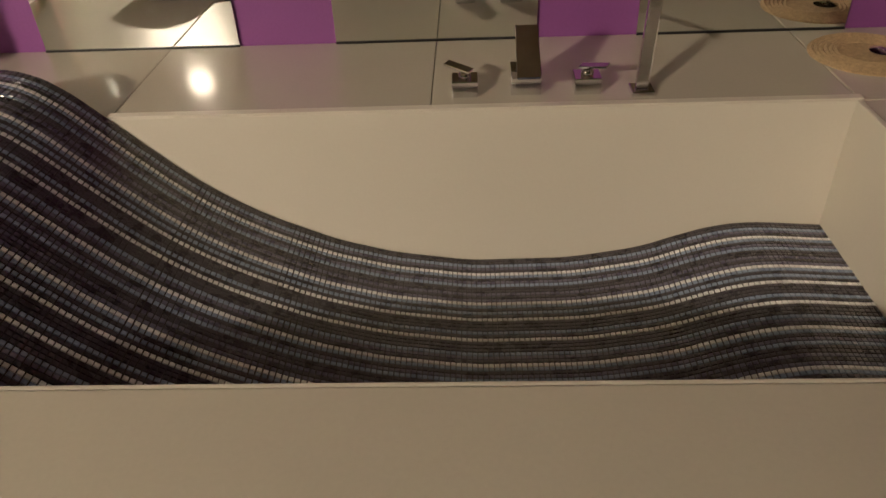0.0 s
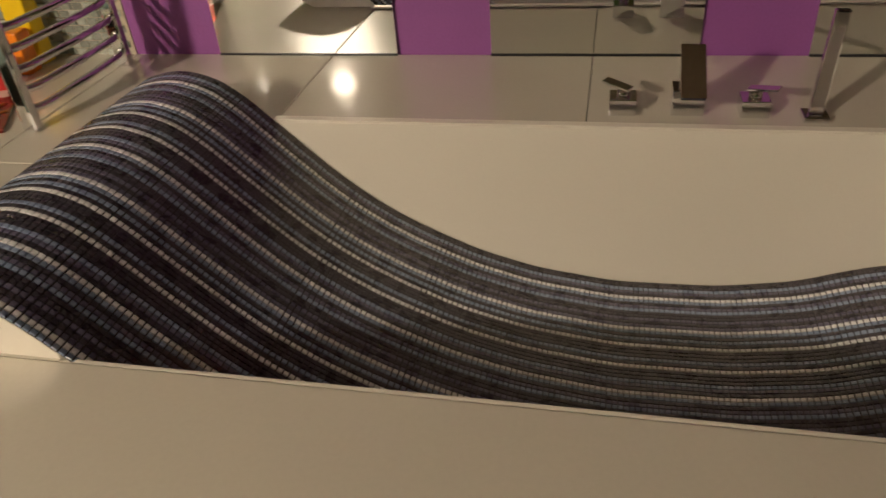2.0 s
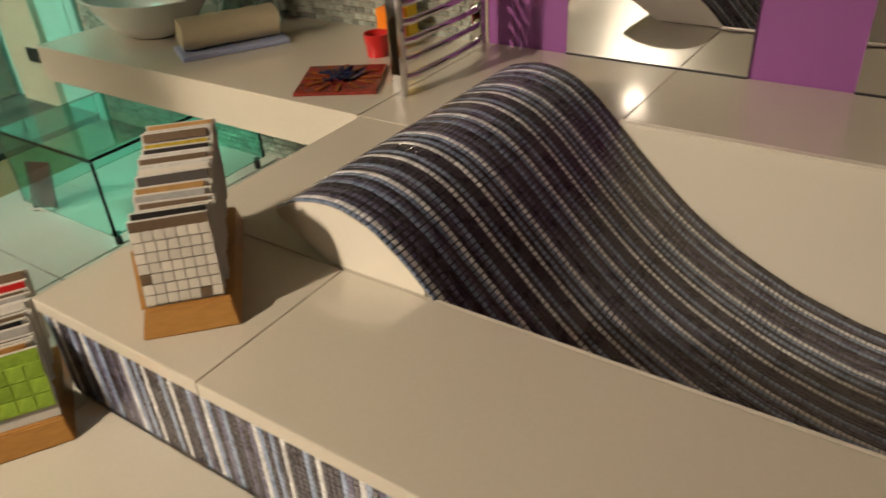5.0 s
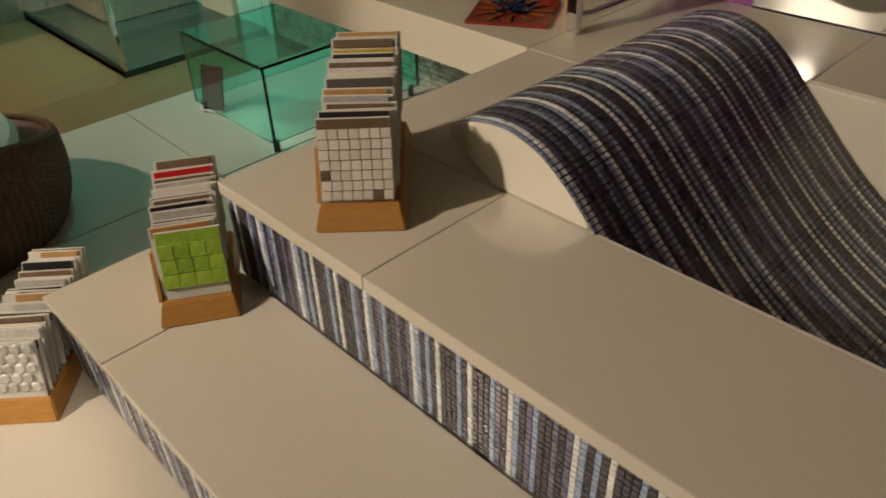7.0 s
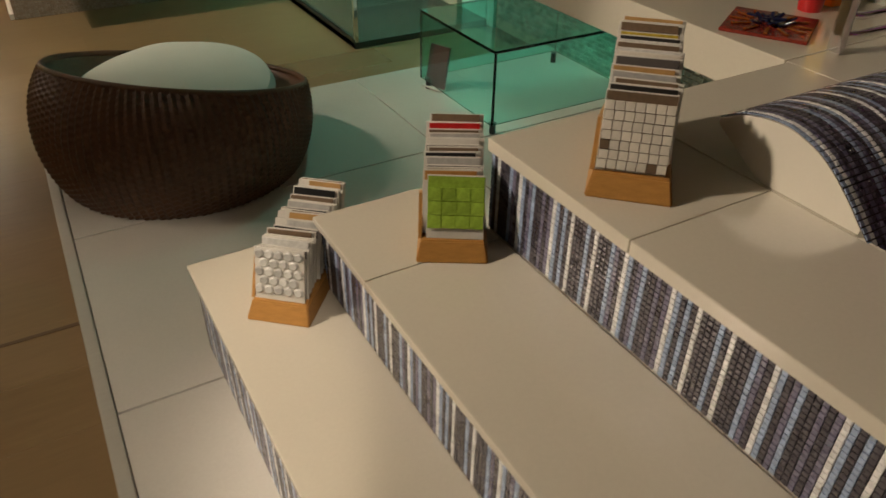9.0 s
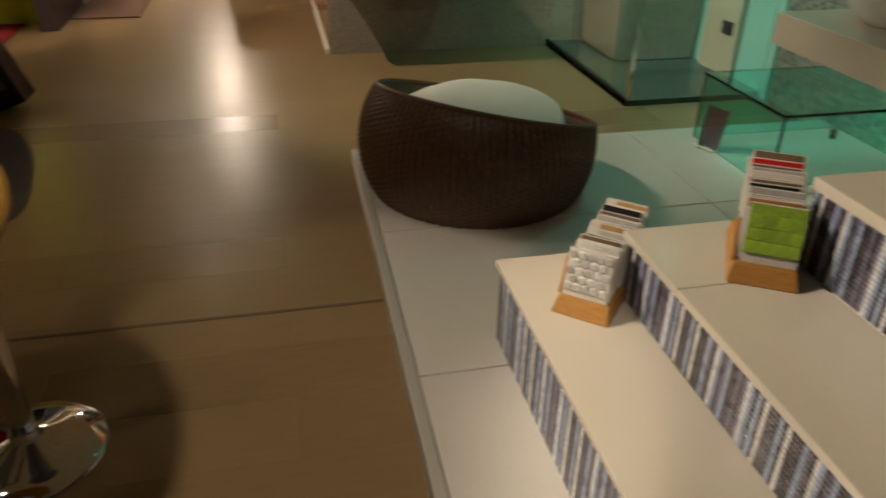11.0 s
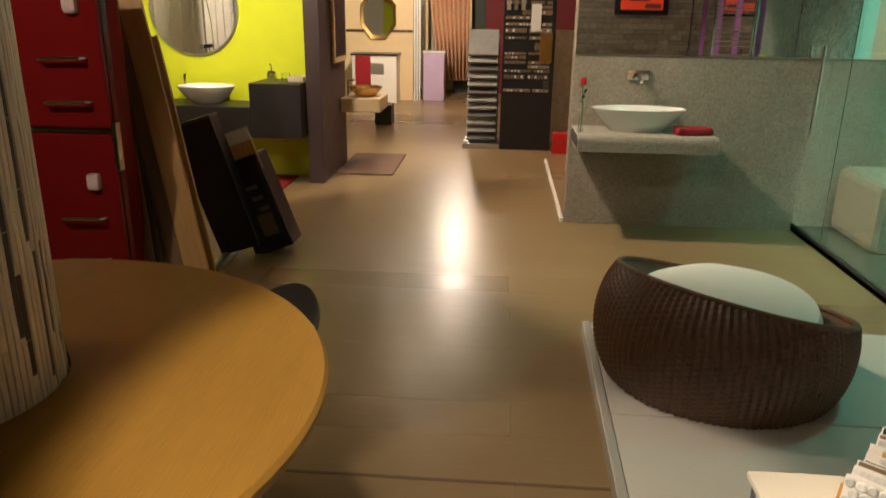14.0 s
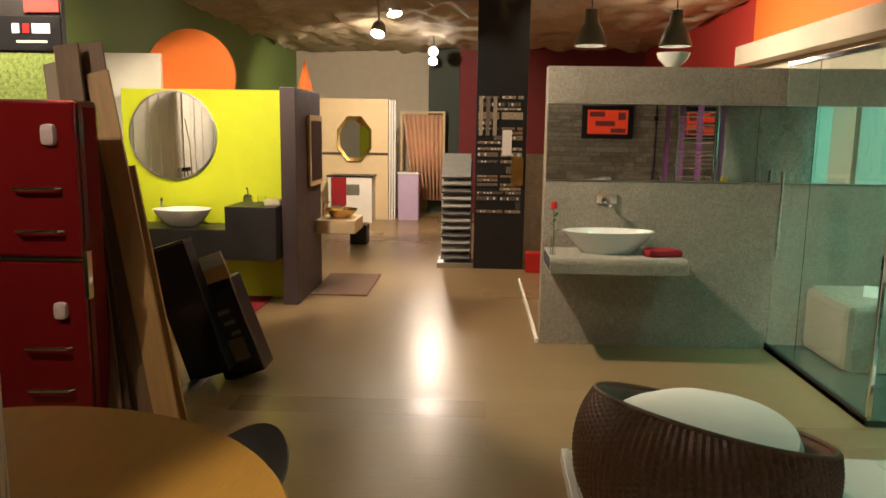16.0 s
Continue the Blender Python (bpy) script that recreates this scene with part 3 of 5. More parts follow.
part("towel_roll", rb, TOWEL, roll)

dish = thing("glass_dish", pose(-1.075, 1.475, DECK, 0, 0, 30), "square dark red glass dish with a blue flower centre", "dish")
db = block((-0.125, -0.125, 0), (0.125, 0.125, 0.01), 0.003)
part("plate", db, material("dark_red_glass", (0.20, 0.03, 0.02), 0.12, vary=0.6, scale=22), dish)
pb = bmesh.new()
pr = random.Random(8)
for k in range(26):
    a, r = k * 2.4, 0.015 + 0.05 * pr.random()
    box(pb, (-0.018, -0.005, 0), (0.018, 0.005, 0.006), 0.002, pose(r * math.cos(a), r * math.sin(a), 0.012 + 0.012 * pr.random(), pr.uniform(-25, 25), pr.uniform(-35, 5), math.degrees(a)))
part("petals", pb, material("dark_blue_glass", (0.015, 0.018, 0.05), 0.15, vary=0.4, scale=40), dish, "dark blue glass petals")
AMBER = material("amber_glass", (0.22, 0.07, 0.015), 0.15, vary=0.4, scale=40)
for k in range(12):
    a = k * 0.53
    pb = bmesh.new()
    box(pb, (-0.03, -0.006, 0), (0.03, 0.006, 0.004), 0.002, pose(0.09 * math.cos(a), 0.09 * math.sin(a), 0.011, 0, 0, math.degrees(a)))
    part("ray", pb, AMBER, dish, "amber glass ray")

cup = thing("plastic_tumbler", pose(-1.13, 1.73, DECK), "red plastic tumbler on the counter", "tumbler")
part("cup_body", lathe([(0, 0.004), (0.036, 0), (0.044, 0.075), (0.040, 0.075), (0.033, 0.008), (0, 0.008)], 32), RED_P, cup)
for px, py, mat, h, lab, nm in ((-1.15, 1.84, ORANGE_P, 0.13, "orange plastic bottle on the counter", "plastic_bottle"), (-1.16, 1.925, YELLOW, 0.28, "tall yellow plastic bottle on the counter", "plastic_bottle")):
    ob = thing(nm, pose(px, py, DECK), lab, "bottle")
    part("bottle_body", block((-0.042, -0.03, 0), (0.042, 0.03, h), 0.008), mat, ob)

# glass display cube on the platform
cube = thing("glass_display_box", pose(-2.30, 1.50, PLAT), "teal tinted glass display box on small feet", "glass box")
for nm, lo, hi in (("top_pane", (-0.31, -0.40, 0.36), (0.31, 0.40, 0.372)), ("front_pane", (-0.31, -0.40, 0.05), (0.31, -0.388, 0.359)), ("side_pane", (-0.31, -0.387, 0.05), (-0.298, 0.40, 0.359)),
                   ("side_pane", (0.298, -0.387, 0.05), (0.31, 0.40, 0.359)), ("back_pane", (-0.297, 0.388, 0.05), (0.297, 0.40, 0.359))):
    ob = part(nm, block(lo, hi, 0.001), GLASS_TEAL, cube)
    ob.visible_shadow = False
for x in (-0.28, 0.28):
    for y in (-0.37, 0.37):
        part("foot", lathe([(0, 0), (0.014, 0), (0.014, 0.05), (0, 0.05)], 16, pose(x, y, 0)), BLACK, cube)
panel = thing("price_stand", pose(-2.56, 1.16, PLAT + 0.005, -12, 0, 20), "small dark red leaflet stand inside the glass box", "leaflet stand")
part("leaflet", block((-0.06, -0.006, 0), (0.06, 0.006, 0.2), 0.003), material("dark_red_print", (0.12, 0.02, 0.03), 0.3, vary=0.4, scale=30), panel)
part("leaflet_foot", block((-0.06, -0.04, -0.005), (0.06, 0.02, 0.003), 0.002), CARD, panel)

# ---- sample holders ----


def holder(m, width, face, label, seed):
    """A wooden tray of leaning sample cards; the cards lean further back towards the rear."""
    r = random.Random(seed)
    ob = thing("sample_holder", m, label, "sample holder", "tile sample holders")
    count, gap, climb, tall = {"white": (16, 0.0185, 0.0036, 0.150), "green": (15, 0.0130, 0.0036, 0.140), "round": (17, 0.0180, 0.0012, 0.128)}[face]
    d = 0.07 + gap * count
    base = bmesh.new()
    v = [base.verts.new(c) for c in ((0, 0, 0), (width, 0, 0), (width, d, 0), (0, d, 0), (0.010, 0.024, 0.042), (width - 0.010, 0.024, 0.042), (width - 0.010, d - 0.005, 0.042), (0.010, d - 0.005, 0.042))]
    for f in ((3, 2, 1, 0), (4, 5, 6, 7), (0, 1, 5, 4), (1, 2, 6, 5), (2, 3, 7, 6), (3, 0, 4, 7)):
        base.faces.new([v[k] for k in f])
    bmesh.ops.bevel(base, geom=list(base.edges), offset=0.003, segments=2, affect="EDGES")
    part("wood_base", base, BASEWOOD, ob)
    sb = bmesh.new()
    a = [sb.verts.new((0.004, yy, zz)) for yy, zz in ((0.035, 0.041), (0.085, 0.041), (0.098, 0.125), (0.078, 0.130))]
    b = [sb.verts.new((0.011, q.co.y, q.co.z)) for q in a]
    sb.faces.new(a), sb.faces.new(b[::-1])
    for k in range(4):
        sb.faces.new((a[k], b[k], b[(k + 1) % 4], a[(k + 1) % 4]))
    part("wood_side", sb, BASEWOOD, ob)
    if face != "white":
        label_bm = bmesh.new()
        box(label_bm, (width * 0.30, -0.0015, 0.010), (width * 0.70, 0.0010, 0.030), 0, pose(0, 0.004, 0, -29, 0, 0))
        plate = part("maker_label", label_bm, DARK_RED, ob, "small red and blue label")
        for k in range(3):
            bar = bmesh.new()
            box(bar, (width * (0.33 + 0.12 * k), -0.0025, 0.015), (width * (0.41 + 0.12 * k), -0.0016, 0.024), 0, pose(0, 0.004, 0, -29, 0, 0))
            part("label_bar", bar, BLUE_TOWEL if k == 1 else LATCH, plate)
    w = width - 0.034
    cols = {"white": [PEBBLE, CHARCOAL, OLD_GOLD, BROWN_CHIP, PEBBLE, OAK, GREY_PLASTIC, WHITE_STONE, PEBBLE, BROWN_CHIP], "green": [RED_P, BASEWOOD, BROWN_CHIP, BLACK, PEBBLE, BLACK, BROWN_CHIP, BLACK, CARD, RED_P, PEBBLE, BROWN_CHIP], "round": [BROWN_CHIP, BLACK, PEBBLE, WHITE_STONE, BROWN_CHIP, BLACK, PEBBLE, OAK]}[face]
    for k in range(count):
        tilt = pose(0.017 + r.uniform(-0.005, 0.005), 0.034 + gap * k, 0.043 + climb * k, -13 - 0.7 * k - r.uniform(0, 2), 0, r.uniform(-1.5, 1.5))
        h = tall + (r.uniform(-0.008, 0.006) if k else 0.0)
        bm = bmesh.new()
        box(bm, (0, 0, 0), (w, 0.0060, h), 0.001, tilt)
        card = part("sample_card", bm, CARD, ob)
        if k:
            edge = bmesh.new()
            left = r.choice((0.004, 0.004, w * 0.25)) if face == "round" else 0.004
            box(edge, (left, -0.0045, h - r.uniform(0.018, 0.030)), (w - r.uniform(0.004, 0.012), -0.0003, h - 0.0012 - r.uniform(0, 0.0015)), 0.0008, tilt)
            part("sample_strip", edge, cols[k % len(cols)], card)
            continue
        low = {"white": 0.004, "green": 0.024, "round": 0.014}[face]
        backing = bmesh.new()
        box(backing, (0.0015, -0.0012, low - 0.001), (w - 0.0015, -0.0002, h - 0.002), 0, tilt)
        part("backing", backing, BROWN_CHIP if face == "white" else GREEN_GLASS if face == "green" else CARD, card)
        chip_mat = {"white": WHITE_STONE, "green": GREEN_GLASS, "round": PEBBLE}[face]
        pitch = {"white": w / 7.05, "green": w / 4.05, "round": 0.0235}[face]
        if face == "round":
            mesh = link("sample_chip", lathe([(0, 0.005), (0.008, 0.005), (0.0112, 0.002), (0.0112, 0)], 14), chip_mat)
        else:
            mesh = link("sample_chip", block((0.0008, 0.0008, 0), (pitch - 0.0008, pitch - 0.0008, 0.004), 0.0008), chip_mat)
        dark_chip = link("sample_chip", block((0.0008, 0.0008, 0), (pitch - 0.0008, pitch - 0.0008, 0.004), 0.0008), BROWN_CHIP)
        z, row = low, 0
        while z + pitch < h - 0.002:
            x = (0.012 + 0.0117 * (row % 2)) if face == "round" else (0.0006 + 0.0012 * (row % 2))
            while x + (0.0112 if face == "round" else pitch) <= w + 0.003:
                c = new("sample_chip", mesh)
                c.parent = card
                if face == "white" and (row, int(x / pitch)) in ((0, 5), (2, 0), (7, 0)):
                    c.data = dark_chip
                c.matrix_local = tilt @ pose(x, -0.0013, z + (0.012 if face == "round" else 0), 90, 0, 0)
                x += pitch
            z += pitch * (0.92 if face == "round" else 1.0)
            row += 1
    return ob


holder(pose(-0.547, 0.332, DECK, 0, 0, 46), 0.163, "white", "wooden holder of tile samples, white stone mosaic in front", 1)
holder(pose(-0.783, 0.098, TREAD2, 0, 0, 59), 0.157, "green", "wooden holder of tile samples, green glass mosaic in front", 2)
holder(pose(-1.003, -0.231, TREAD1, 0, 0, 49), 0.154, "round", "wooden holder of tile samples, round pebble mosaic in front", 3)

# ---- wicker nest chair ----
nest = thing("wicker_seat", pose(-2.385, -0.065, PLAT), "round brown wicker nest seat with a white cushion", "seat")
wb = bmesh.new()
NU, NV = 400, 128
R0, H0, ZC = 0.50, 0.34, 0.205


def rim_z(x, y):
    return 0.365 - 0.205 * y + 0.17 * x


grid = []
for j in range(NV + 1):
    ring = []
    for i in range(NU):
        a = i * math.tau / NU
        lo, hi = -1.40, 1.0
        ph0 = lo
        # the highest latitude that stays under the slanting rim
        ph1 = hi
        for _ in range(12):
            mid = (ph0 + ph1) / 2
            rr, zz = R0 * math.cos(mid) ** 0.55, ZC + H0 * math.sin(mid)
            if zz < rim_z(rr * math.cos(a), rr * math.sin(a)):
                ph0 = mid
            else:
                ph1 = mid
        t = j / NV
        ph = lo + (ph0 - lo) * t
        weave = 0.0019 * math.sin(j * math.tau / 4 + (math.pi if (i // 4) % 2 else 0)) + 0.0034 * math.cos(i * math.tau / 4)
        r = (R0 + weave) * max(math.cos(ph), 0.02) ** 0.55
        ring.append(wb.verts.new((r * math.cos(a), r * math.sin(a), max(0.002, ZC + (H0 + weave) * math.sin(ph)))))
    grid.append(ring)
for a, b in zip(grid, grid[1:]):
    for k in range(NU):
        wb.faces.new((a[k], a[(k + 1) % NU], b[(k + 1) % NU], b[k])).smooth = True
rim = [v.co.copy() for v in grid[-1]]
wb.faces.new(grid[0][::-1])
part("woven_shell", wb, WICKER, nest)
part("rim", tube(bmesh.new(), [Vector((p.x * 0.975, p.y * 0.975, p.z - 0.004)) for p in rim[::4]], 0.012, 10, True), WICKER, nest)
inner = bmesh.new()
c0 = inner.verts.new((0, 0, 0.17))
iv = [inner.verts.new((p.x * 0.96, p.y * 0.96, p.z - 0.01)) for p in rim[::4]]
mid_ring = [inner.verts.new((p.x * 0.84, p.y * 0.84, max(0.18, p.z * 0.78))) for p in rim[::4]]
for k in range(len(iv)):
    q = (k + 1) % len(iv)
    inner.faces.new((iv[k], iv[q], mid_ring[q], mid_ring[k])), inner.faces.new((mid_ring[k], mid_ring[q], c0))
part("inner_shell", inner, WICKER, nest)
cb = lathe([(0, -0.085), (0.20, -0.083), (0.31, -0.066), (0.372, -0.032), (0.388, 0.004), (0.372, 0.040), (0.315, 0.070), (0.20, 0.087), (0.08, 0.092), (0, 0.092)], 56)
for v in cb.verts:
    v.co.z += 0.005 * noise.noise(v.co * 7)
cushion = solid("seat_cushion", cb, CUSHION, "round white cushion lying in the wicker nest seat", "cushion", m=pose(-2.446, -0.061, 0.306, 4, 5, 0))

# ---- bar table, column and stools ----
column = solid("round_column", lathe([(0.1635, 0.0), (0.1635, 2.95)], 64), BEIGE, "round column clad in pale streaked strips", "column", kind="structure", m=pose(-0.35, -1.71, 0))
strips, sr = [], random.Random(11)
for k in range(112):
    a = k * math.tau / 112
    z = -sr.random() * 0.3
    while z < 2.9:
        h = sr.uniform(0.08, 0.45)
        dark = sr.random() < 0.36
        col = np.array((0.035, 0.026, 0.02) if dark else (0.60, 0.53, 0.40)) * sr.uniform(0.8, 1.15)
        if dark:
            h *= 0.30
        z0, z1 = max(z, 0.001), min(z + h, 2.9)
        if z1 > z0 + 0.01:
            e = Vector((-math.sin(a), math.cos(a), 0))
            strips.append((Vector((0.164 * math.cos(a), 0.164 * math.sin(a), z0)), e * 0.0087, Vector((0, 0, z1 - z0 - 0.001)), Vector((math.cos(a), math.sin(a), 0)) * (0.0005 if dark else 0.002), tuple(col)))
        z += h
chips("cladding_strip", strips, BARK, column)
table = thing("bar_table", pose(-0.35, -1.71, 0.0), "round beech bar table fixed round a column", "table")
tt = lathe([(0.170, 0.975), (0.505, 0.975), (0.513, 0.980), (0.515, 0.993), (0.510, 1.0), (0.170, 1.0), (0.170, 0.975)], 96)
part("tabletop", tt, TABLEWOOD, table)
part("collar", lathe([(0.169, 0.90), (0.205, 0.90), (0.205, 0.974), (0.169, 0.974), (0.169, 0.90)], 48), STEEL, table)


def stool(m, turn):
    ob = thing("bar_stool", m, "chrome bar stool with a grey plastic seat", "stool", "bar stools")
    part("base", lathe([(0, 0.0), (0.183, 0.0), (0.187, 0.006), (0.18, 0.016), (0.13, 0.032), (0.07, 0.048), (0.04, 0.062), (0.034, 0.085), (0, 0.085)], 56), CHROME, ob)
    part("post", lathe([(0.030, 0.08), (0.030, 0.42), (0.026, 0.425), (0.020, 0.43), (0.020, 0.68), (0, 0.68)], 28), CHROME, ob)
    loop = [(0.03, 0.0, 0.31), (0.10, 0.10, 0.31), (0.17, 0.12, 0.31), (0.22, 0.06, 0.31), (0.23, 0.0, 0.31), (0.22, -0.06, 0.31), (0.17, -0.12, 0.31), (0.10, -0.10, 0.31), (0.03, 0.0, 0.31)]
    fr = tube(bmesh.new(), loop, 0.010, 10)
    bmesh.ops.rotate(fr, verts=fr.verts, matrix=Matrix.Rotation(radians(turn), 3, "Z"))
    part("foot_rest", fr, CHROME, ob)
    seat = lathe([(0, 0.675), (0.10, 0.68), (0.175, 0.70), (0.19, 0.735), (0.185, 0.745), (0.165, 0.722), (0.10, 0.705), (0, 0.70)], 48)
    for v in seat.verts:
        back = max(0.0, -v.co.x * 0.8 + v.co.y * 0.6) / 0.19
        v.co.x, v.co.y = v.co.x * 0.8, v.co.y * 0.8 + 0.035
        v.co.z += 0.085 * back ** 1.8
    part("stool_seat", seat, GREY_PLASTIC, ob)
    return ob


stool(pose(-1.095, -1.57, 0), 262)
stool(pose(-1.11, -2.10, 0), 290)

# ---- mosaic wall with basin and mirror strip ----
WX0 = WALL_X - 0.16
wash = structure("wall_mosaic", block((WX0, -0.495, 0), (WALL_X - 0.002, 1.996, 1.957), 0), GREY_MOSAIC, "partition clad in tiny grey stone mosaic", "wall")


def clad(parent, profile, y0, y1, seed, skip=None, pitch=0.0135):
    """Small stone tiles along a profile of (x, z) points, from y0 to y1."""
    r = random.Random(seed)
    quads = []
    for (xa, za), (xb, zb) in zip(profile, profile[1:]):
        d = Vector((xb - xa, 0, zb - za))
        n = max(1, round(d.length / pitch))
        u = d / n
        out = Vector((0, -1, 0)).cross(u).normalized() * 0.002
        for i in range(n):
            p = Vector((xa, 0, za)) + u * i
            if skip and skip[0] - pitch < p.z < skip[1]:
                continue
            y = y0
            while y + pitch <= y1:
                k = r.random()
                base = (0.36, 0.33, 0.272) if k < 0.4 else (0.335, 0.300, 0.242) if k < 0.8 else (0.31, 0.262, 0.205)
                f = r.uniform(0.90, 1.12)
                quads.append((Vector((p.x, y, p.z)), u * 0.88, Vector((0, pitch * 0.88, 0)), out * r.uniform(0.7, 1.3), tuple(f * c for c in base)))
                y += pitch
    return chips("stone_mosaic", quads, STONE_CHIP, parent)


clad(wash, [(WALL_X - 0.001, 1.955), (WALL_X - 0.001, 0.0)], -0.494, 1.99, 71, (1.187, 1.70))
strip = thing("mirror_strip", pose(WALL_X + 0.003, -0.49, 1.187), "long mirror strip let into the mosaic wall", "mirror")
part("mirror_glass", block((-0.003, 0, 0), (0.003, 2.48, 0.52), 0.001), MIRROR, strip)
for z in (-0.004, 0.5205):
    part("mirror_edge", block((-0.002, 0, z), (0.004, 2.48, z + 0.0035), 0), STEEL, strip)
shelf = structure("wash_shelf", block((WALL_X + 0.003, -0.49, 0.602), (WALL_X + 0.466, 0.405, 0.703), 0.035), MORTAR, "mosaic clad wash shelf on the partition", "shelf")
ARC = [(math.sin(k * math.pi / 12), math.cos(k * math.pi / 12)) for k in range(7)]
clad(shelf, [(WALL_X + 0.003, 0.705)] + [(WALL_X + 0.433 + 0.035 * a, 0.670 + 0.035 * b) for a, b in ARC] + [(WALL_X + 0.468, 0.605)], -0.488, 0.405, 72)
clad(shelf, [(WALL_X + 0.468, 0.602), (WALL_X + 0.003, 0.602)], -0.488, 0.405, 74)
basin(0.15, 0.312, 0.155, pose(WALL_X + 0.20, -0.075, 0.705), "vessel_basin", "white flared oval basin on the mosaic shelf", flared=True)
tap = thing("wall_tap", pose(WALL_X, -0.09, 1.055), "chrome wall tap with two square levers above the basin", "tap")
part("tap_plate", block((0.0, -0.05, -0.03), (0.02, 0.10, 0.035), 0.004), CHROME, tap)
part("tap_spout", tube(bmesh.new(), [(0.02, 0.02, 0.0), (0.10, 0.022, -0.005), (0.17, 0.025, -0.03)], 0.012, 12), CHROME, tap)
rose = thing("rose_vase", pose(WALL_X + 0.30, -0.455, 0.705), "single red rose in a slim glass vase", "vase")
part("vase_glass", lathe([(0, 0.004), (0.02, 0.002), (0.015, 0.05), (0.012, 0.12), (0.010, 0.12), (0.013, 0.05), (0.016, 0.008), (0, 0.008)], 20), GLASS_CLEAR, rose)
part("stem", tube(bmesh.new(), [(0, 0, 0.01), (0.0, 0.004, 0.15), (0.0, -0.004, 0.31)], 0.003, 6), material("green_stem", (0.03, 0.10, 0.02), 0.6), rose)
part("blossom", lathe([(0, 0.30), (0.018, 0.305), (0.024, 0.33), (0.018, 0.352), (0.010, 0.345), (0, 0.355)], 14), RED_P, rose, "red rose blossom")
lf = bmesh.new()
for k in range(5):
    box(lf, (-0.004, 0, -0.001), (0.014, 0.04, 0.001), 0.0008, pose(0, 0.004, 0.15 + 0.035 * k, 35, 0, 140 * k))
part("leaves", lf, material("rose_leaf", (0.03, 0.14, 0.04), 0.6), rose)
cloth = bmesh.new()
box(cloth, (-0.06, -0.12, 0), (0.06, 0.12, 0.05), 0.02)
bmesh.ops.subdivide_edges(cloth, edges=cloth.edges, cuts=3, use_grid_fill=True)
for v in cloth.verts:
    v.co += Vector((0, 0, 0.02 * noise.noise(v.co * 18))) if v.co.z > 0.01 else Vector()
solid("red_hand_towel", cloth, RED_CLOTH, "crumpled red hand towel beside the basin", "towel", m=pose(WALL_X + 0.30, 0.27, 0.705, 0, 0, 10))
bowl = lathe([(0, 0.0), (0.04, 0.0), (0.05, 0.01), (0.10, 0.06), (0.115, 0.10), (0.108, 0.10), (0.09, 0.06), (0.04, 0.02), (0, 0.02)], 32)
solid("ceramic_bowl", bowl, CERAMIC, "small white bowl on top of the mosaic partition", "bowl", m=pose(WALL_X - 0.09, 0.36, 1.957))

# shower enclosure
tray = structure("shower_tray", block((WALL_X, 1.10, -0.005), (-3.37, 1.97, 0.035), 0.004), material("dark_green_slate", (0.05, 0.07, 0.06), 0.25, vary=0.2), "dark shower tray behind glass", "shower tray")
cab = thing("shower_screen", pose(0, 0, 0.036), "frameless clear glass shower enclosure with chrome fittings", "shower screen")
for nm, lo, hi in (("fixed_pane", (-4.772, 1.114, 0), (-4.31, 1.122, 1.93)), ("glass_door", (-4.305, 1.114, 0.008), (-3.39, 1.122, 1.93)), ("side_pane", (-3.384, 1.125, 0), (-3.376, 1.97, 1.93))):
    ob = part(nm, block(lo, hi, 0.001), GLASS_PALE, cab)
    ob.visible_shadow = False
part("head_rail", block((-4.772, 1.105, 1.931), (-3.37, 1.13, 1.965), 0.003), CHROME, cab)
part("corner_post", block((-3.39, 1.102, 0), (-3.366, 1.124, 1.93), 0.003), CHROME, cab)
part("sill", block((-4.772, 1.100, -0.034), (-3.37, 1.112, 0.016), 0.002), BLACK, cab)
part("door_handle", tube(bmesh.new(), [(-4.66, 1.085, 0.65), (-4.66, 1.085, 1.23)], 0.014, 12), CHROME, cab)
part("side_rail", block((-3.39, 1.13, 1.931), (-3.366, 1.97, 1.965), 0.003), CHROME, cab)
bench = structure("shower_bench", block((WALL_X + 0.003, 1.36, 0.036), (-4.16, 1.968, 0.47), 0.05), GREY_MOSAIC, "mosaic clad bench inside the shower", "bench")

clad(bench, [(WALL_X + 0.003, 0.472)] + [(-4.21 + 0.052 * a, 0.42 + 0.052 * b) for a, b in ARC] + [(-4.158, 0.04)], 1.40, 1.965, 73)

# pendant lamps behind the partition
for y in (-0.115, 0.53):
    lamp = thing("pendant_lamp", pose(-5.5, y, 2.17), "grey metal dome pendant lamp, lit", "lamp", "pendant lamps")
    part("shade", lathe([(0.125, 0), (0.12, 0.03), (0.085, 0.13), (0.055, 0.17), (0.05, 0.27), (0.0, 0.285), (0, 0.28), (0.045, 0.26), (0.05, 0.165), (0.08, 0.125), (0.115, 0.028), (0.12, 0.0)], 40), SHADE_GREY, lamp)
    part("bulb", lathe([(0, 0.03), (0.03, 0.04), (0.04, 0.07), (0.02, 0.11), (0, 0.12)], 20), LAMP_ON, lamp)
    part("cable", tube(bmesh.new(), [(0, 0, 0.28), (0, 0, 0.75)], 0.004, 6), BLACK, lamp)

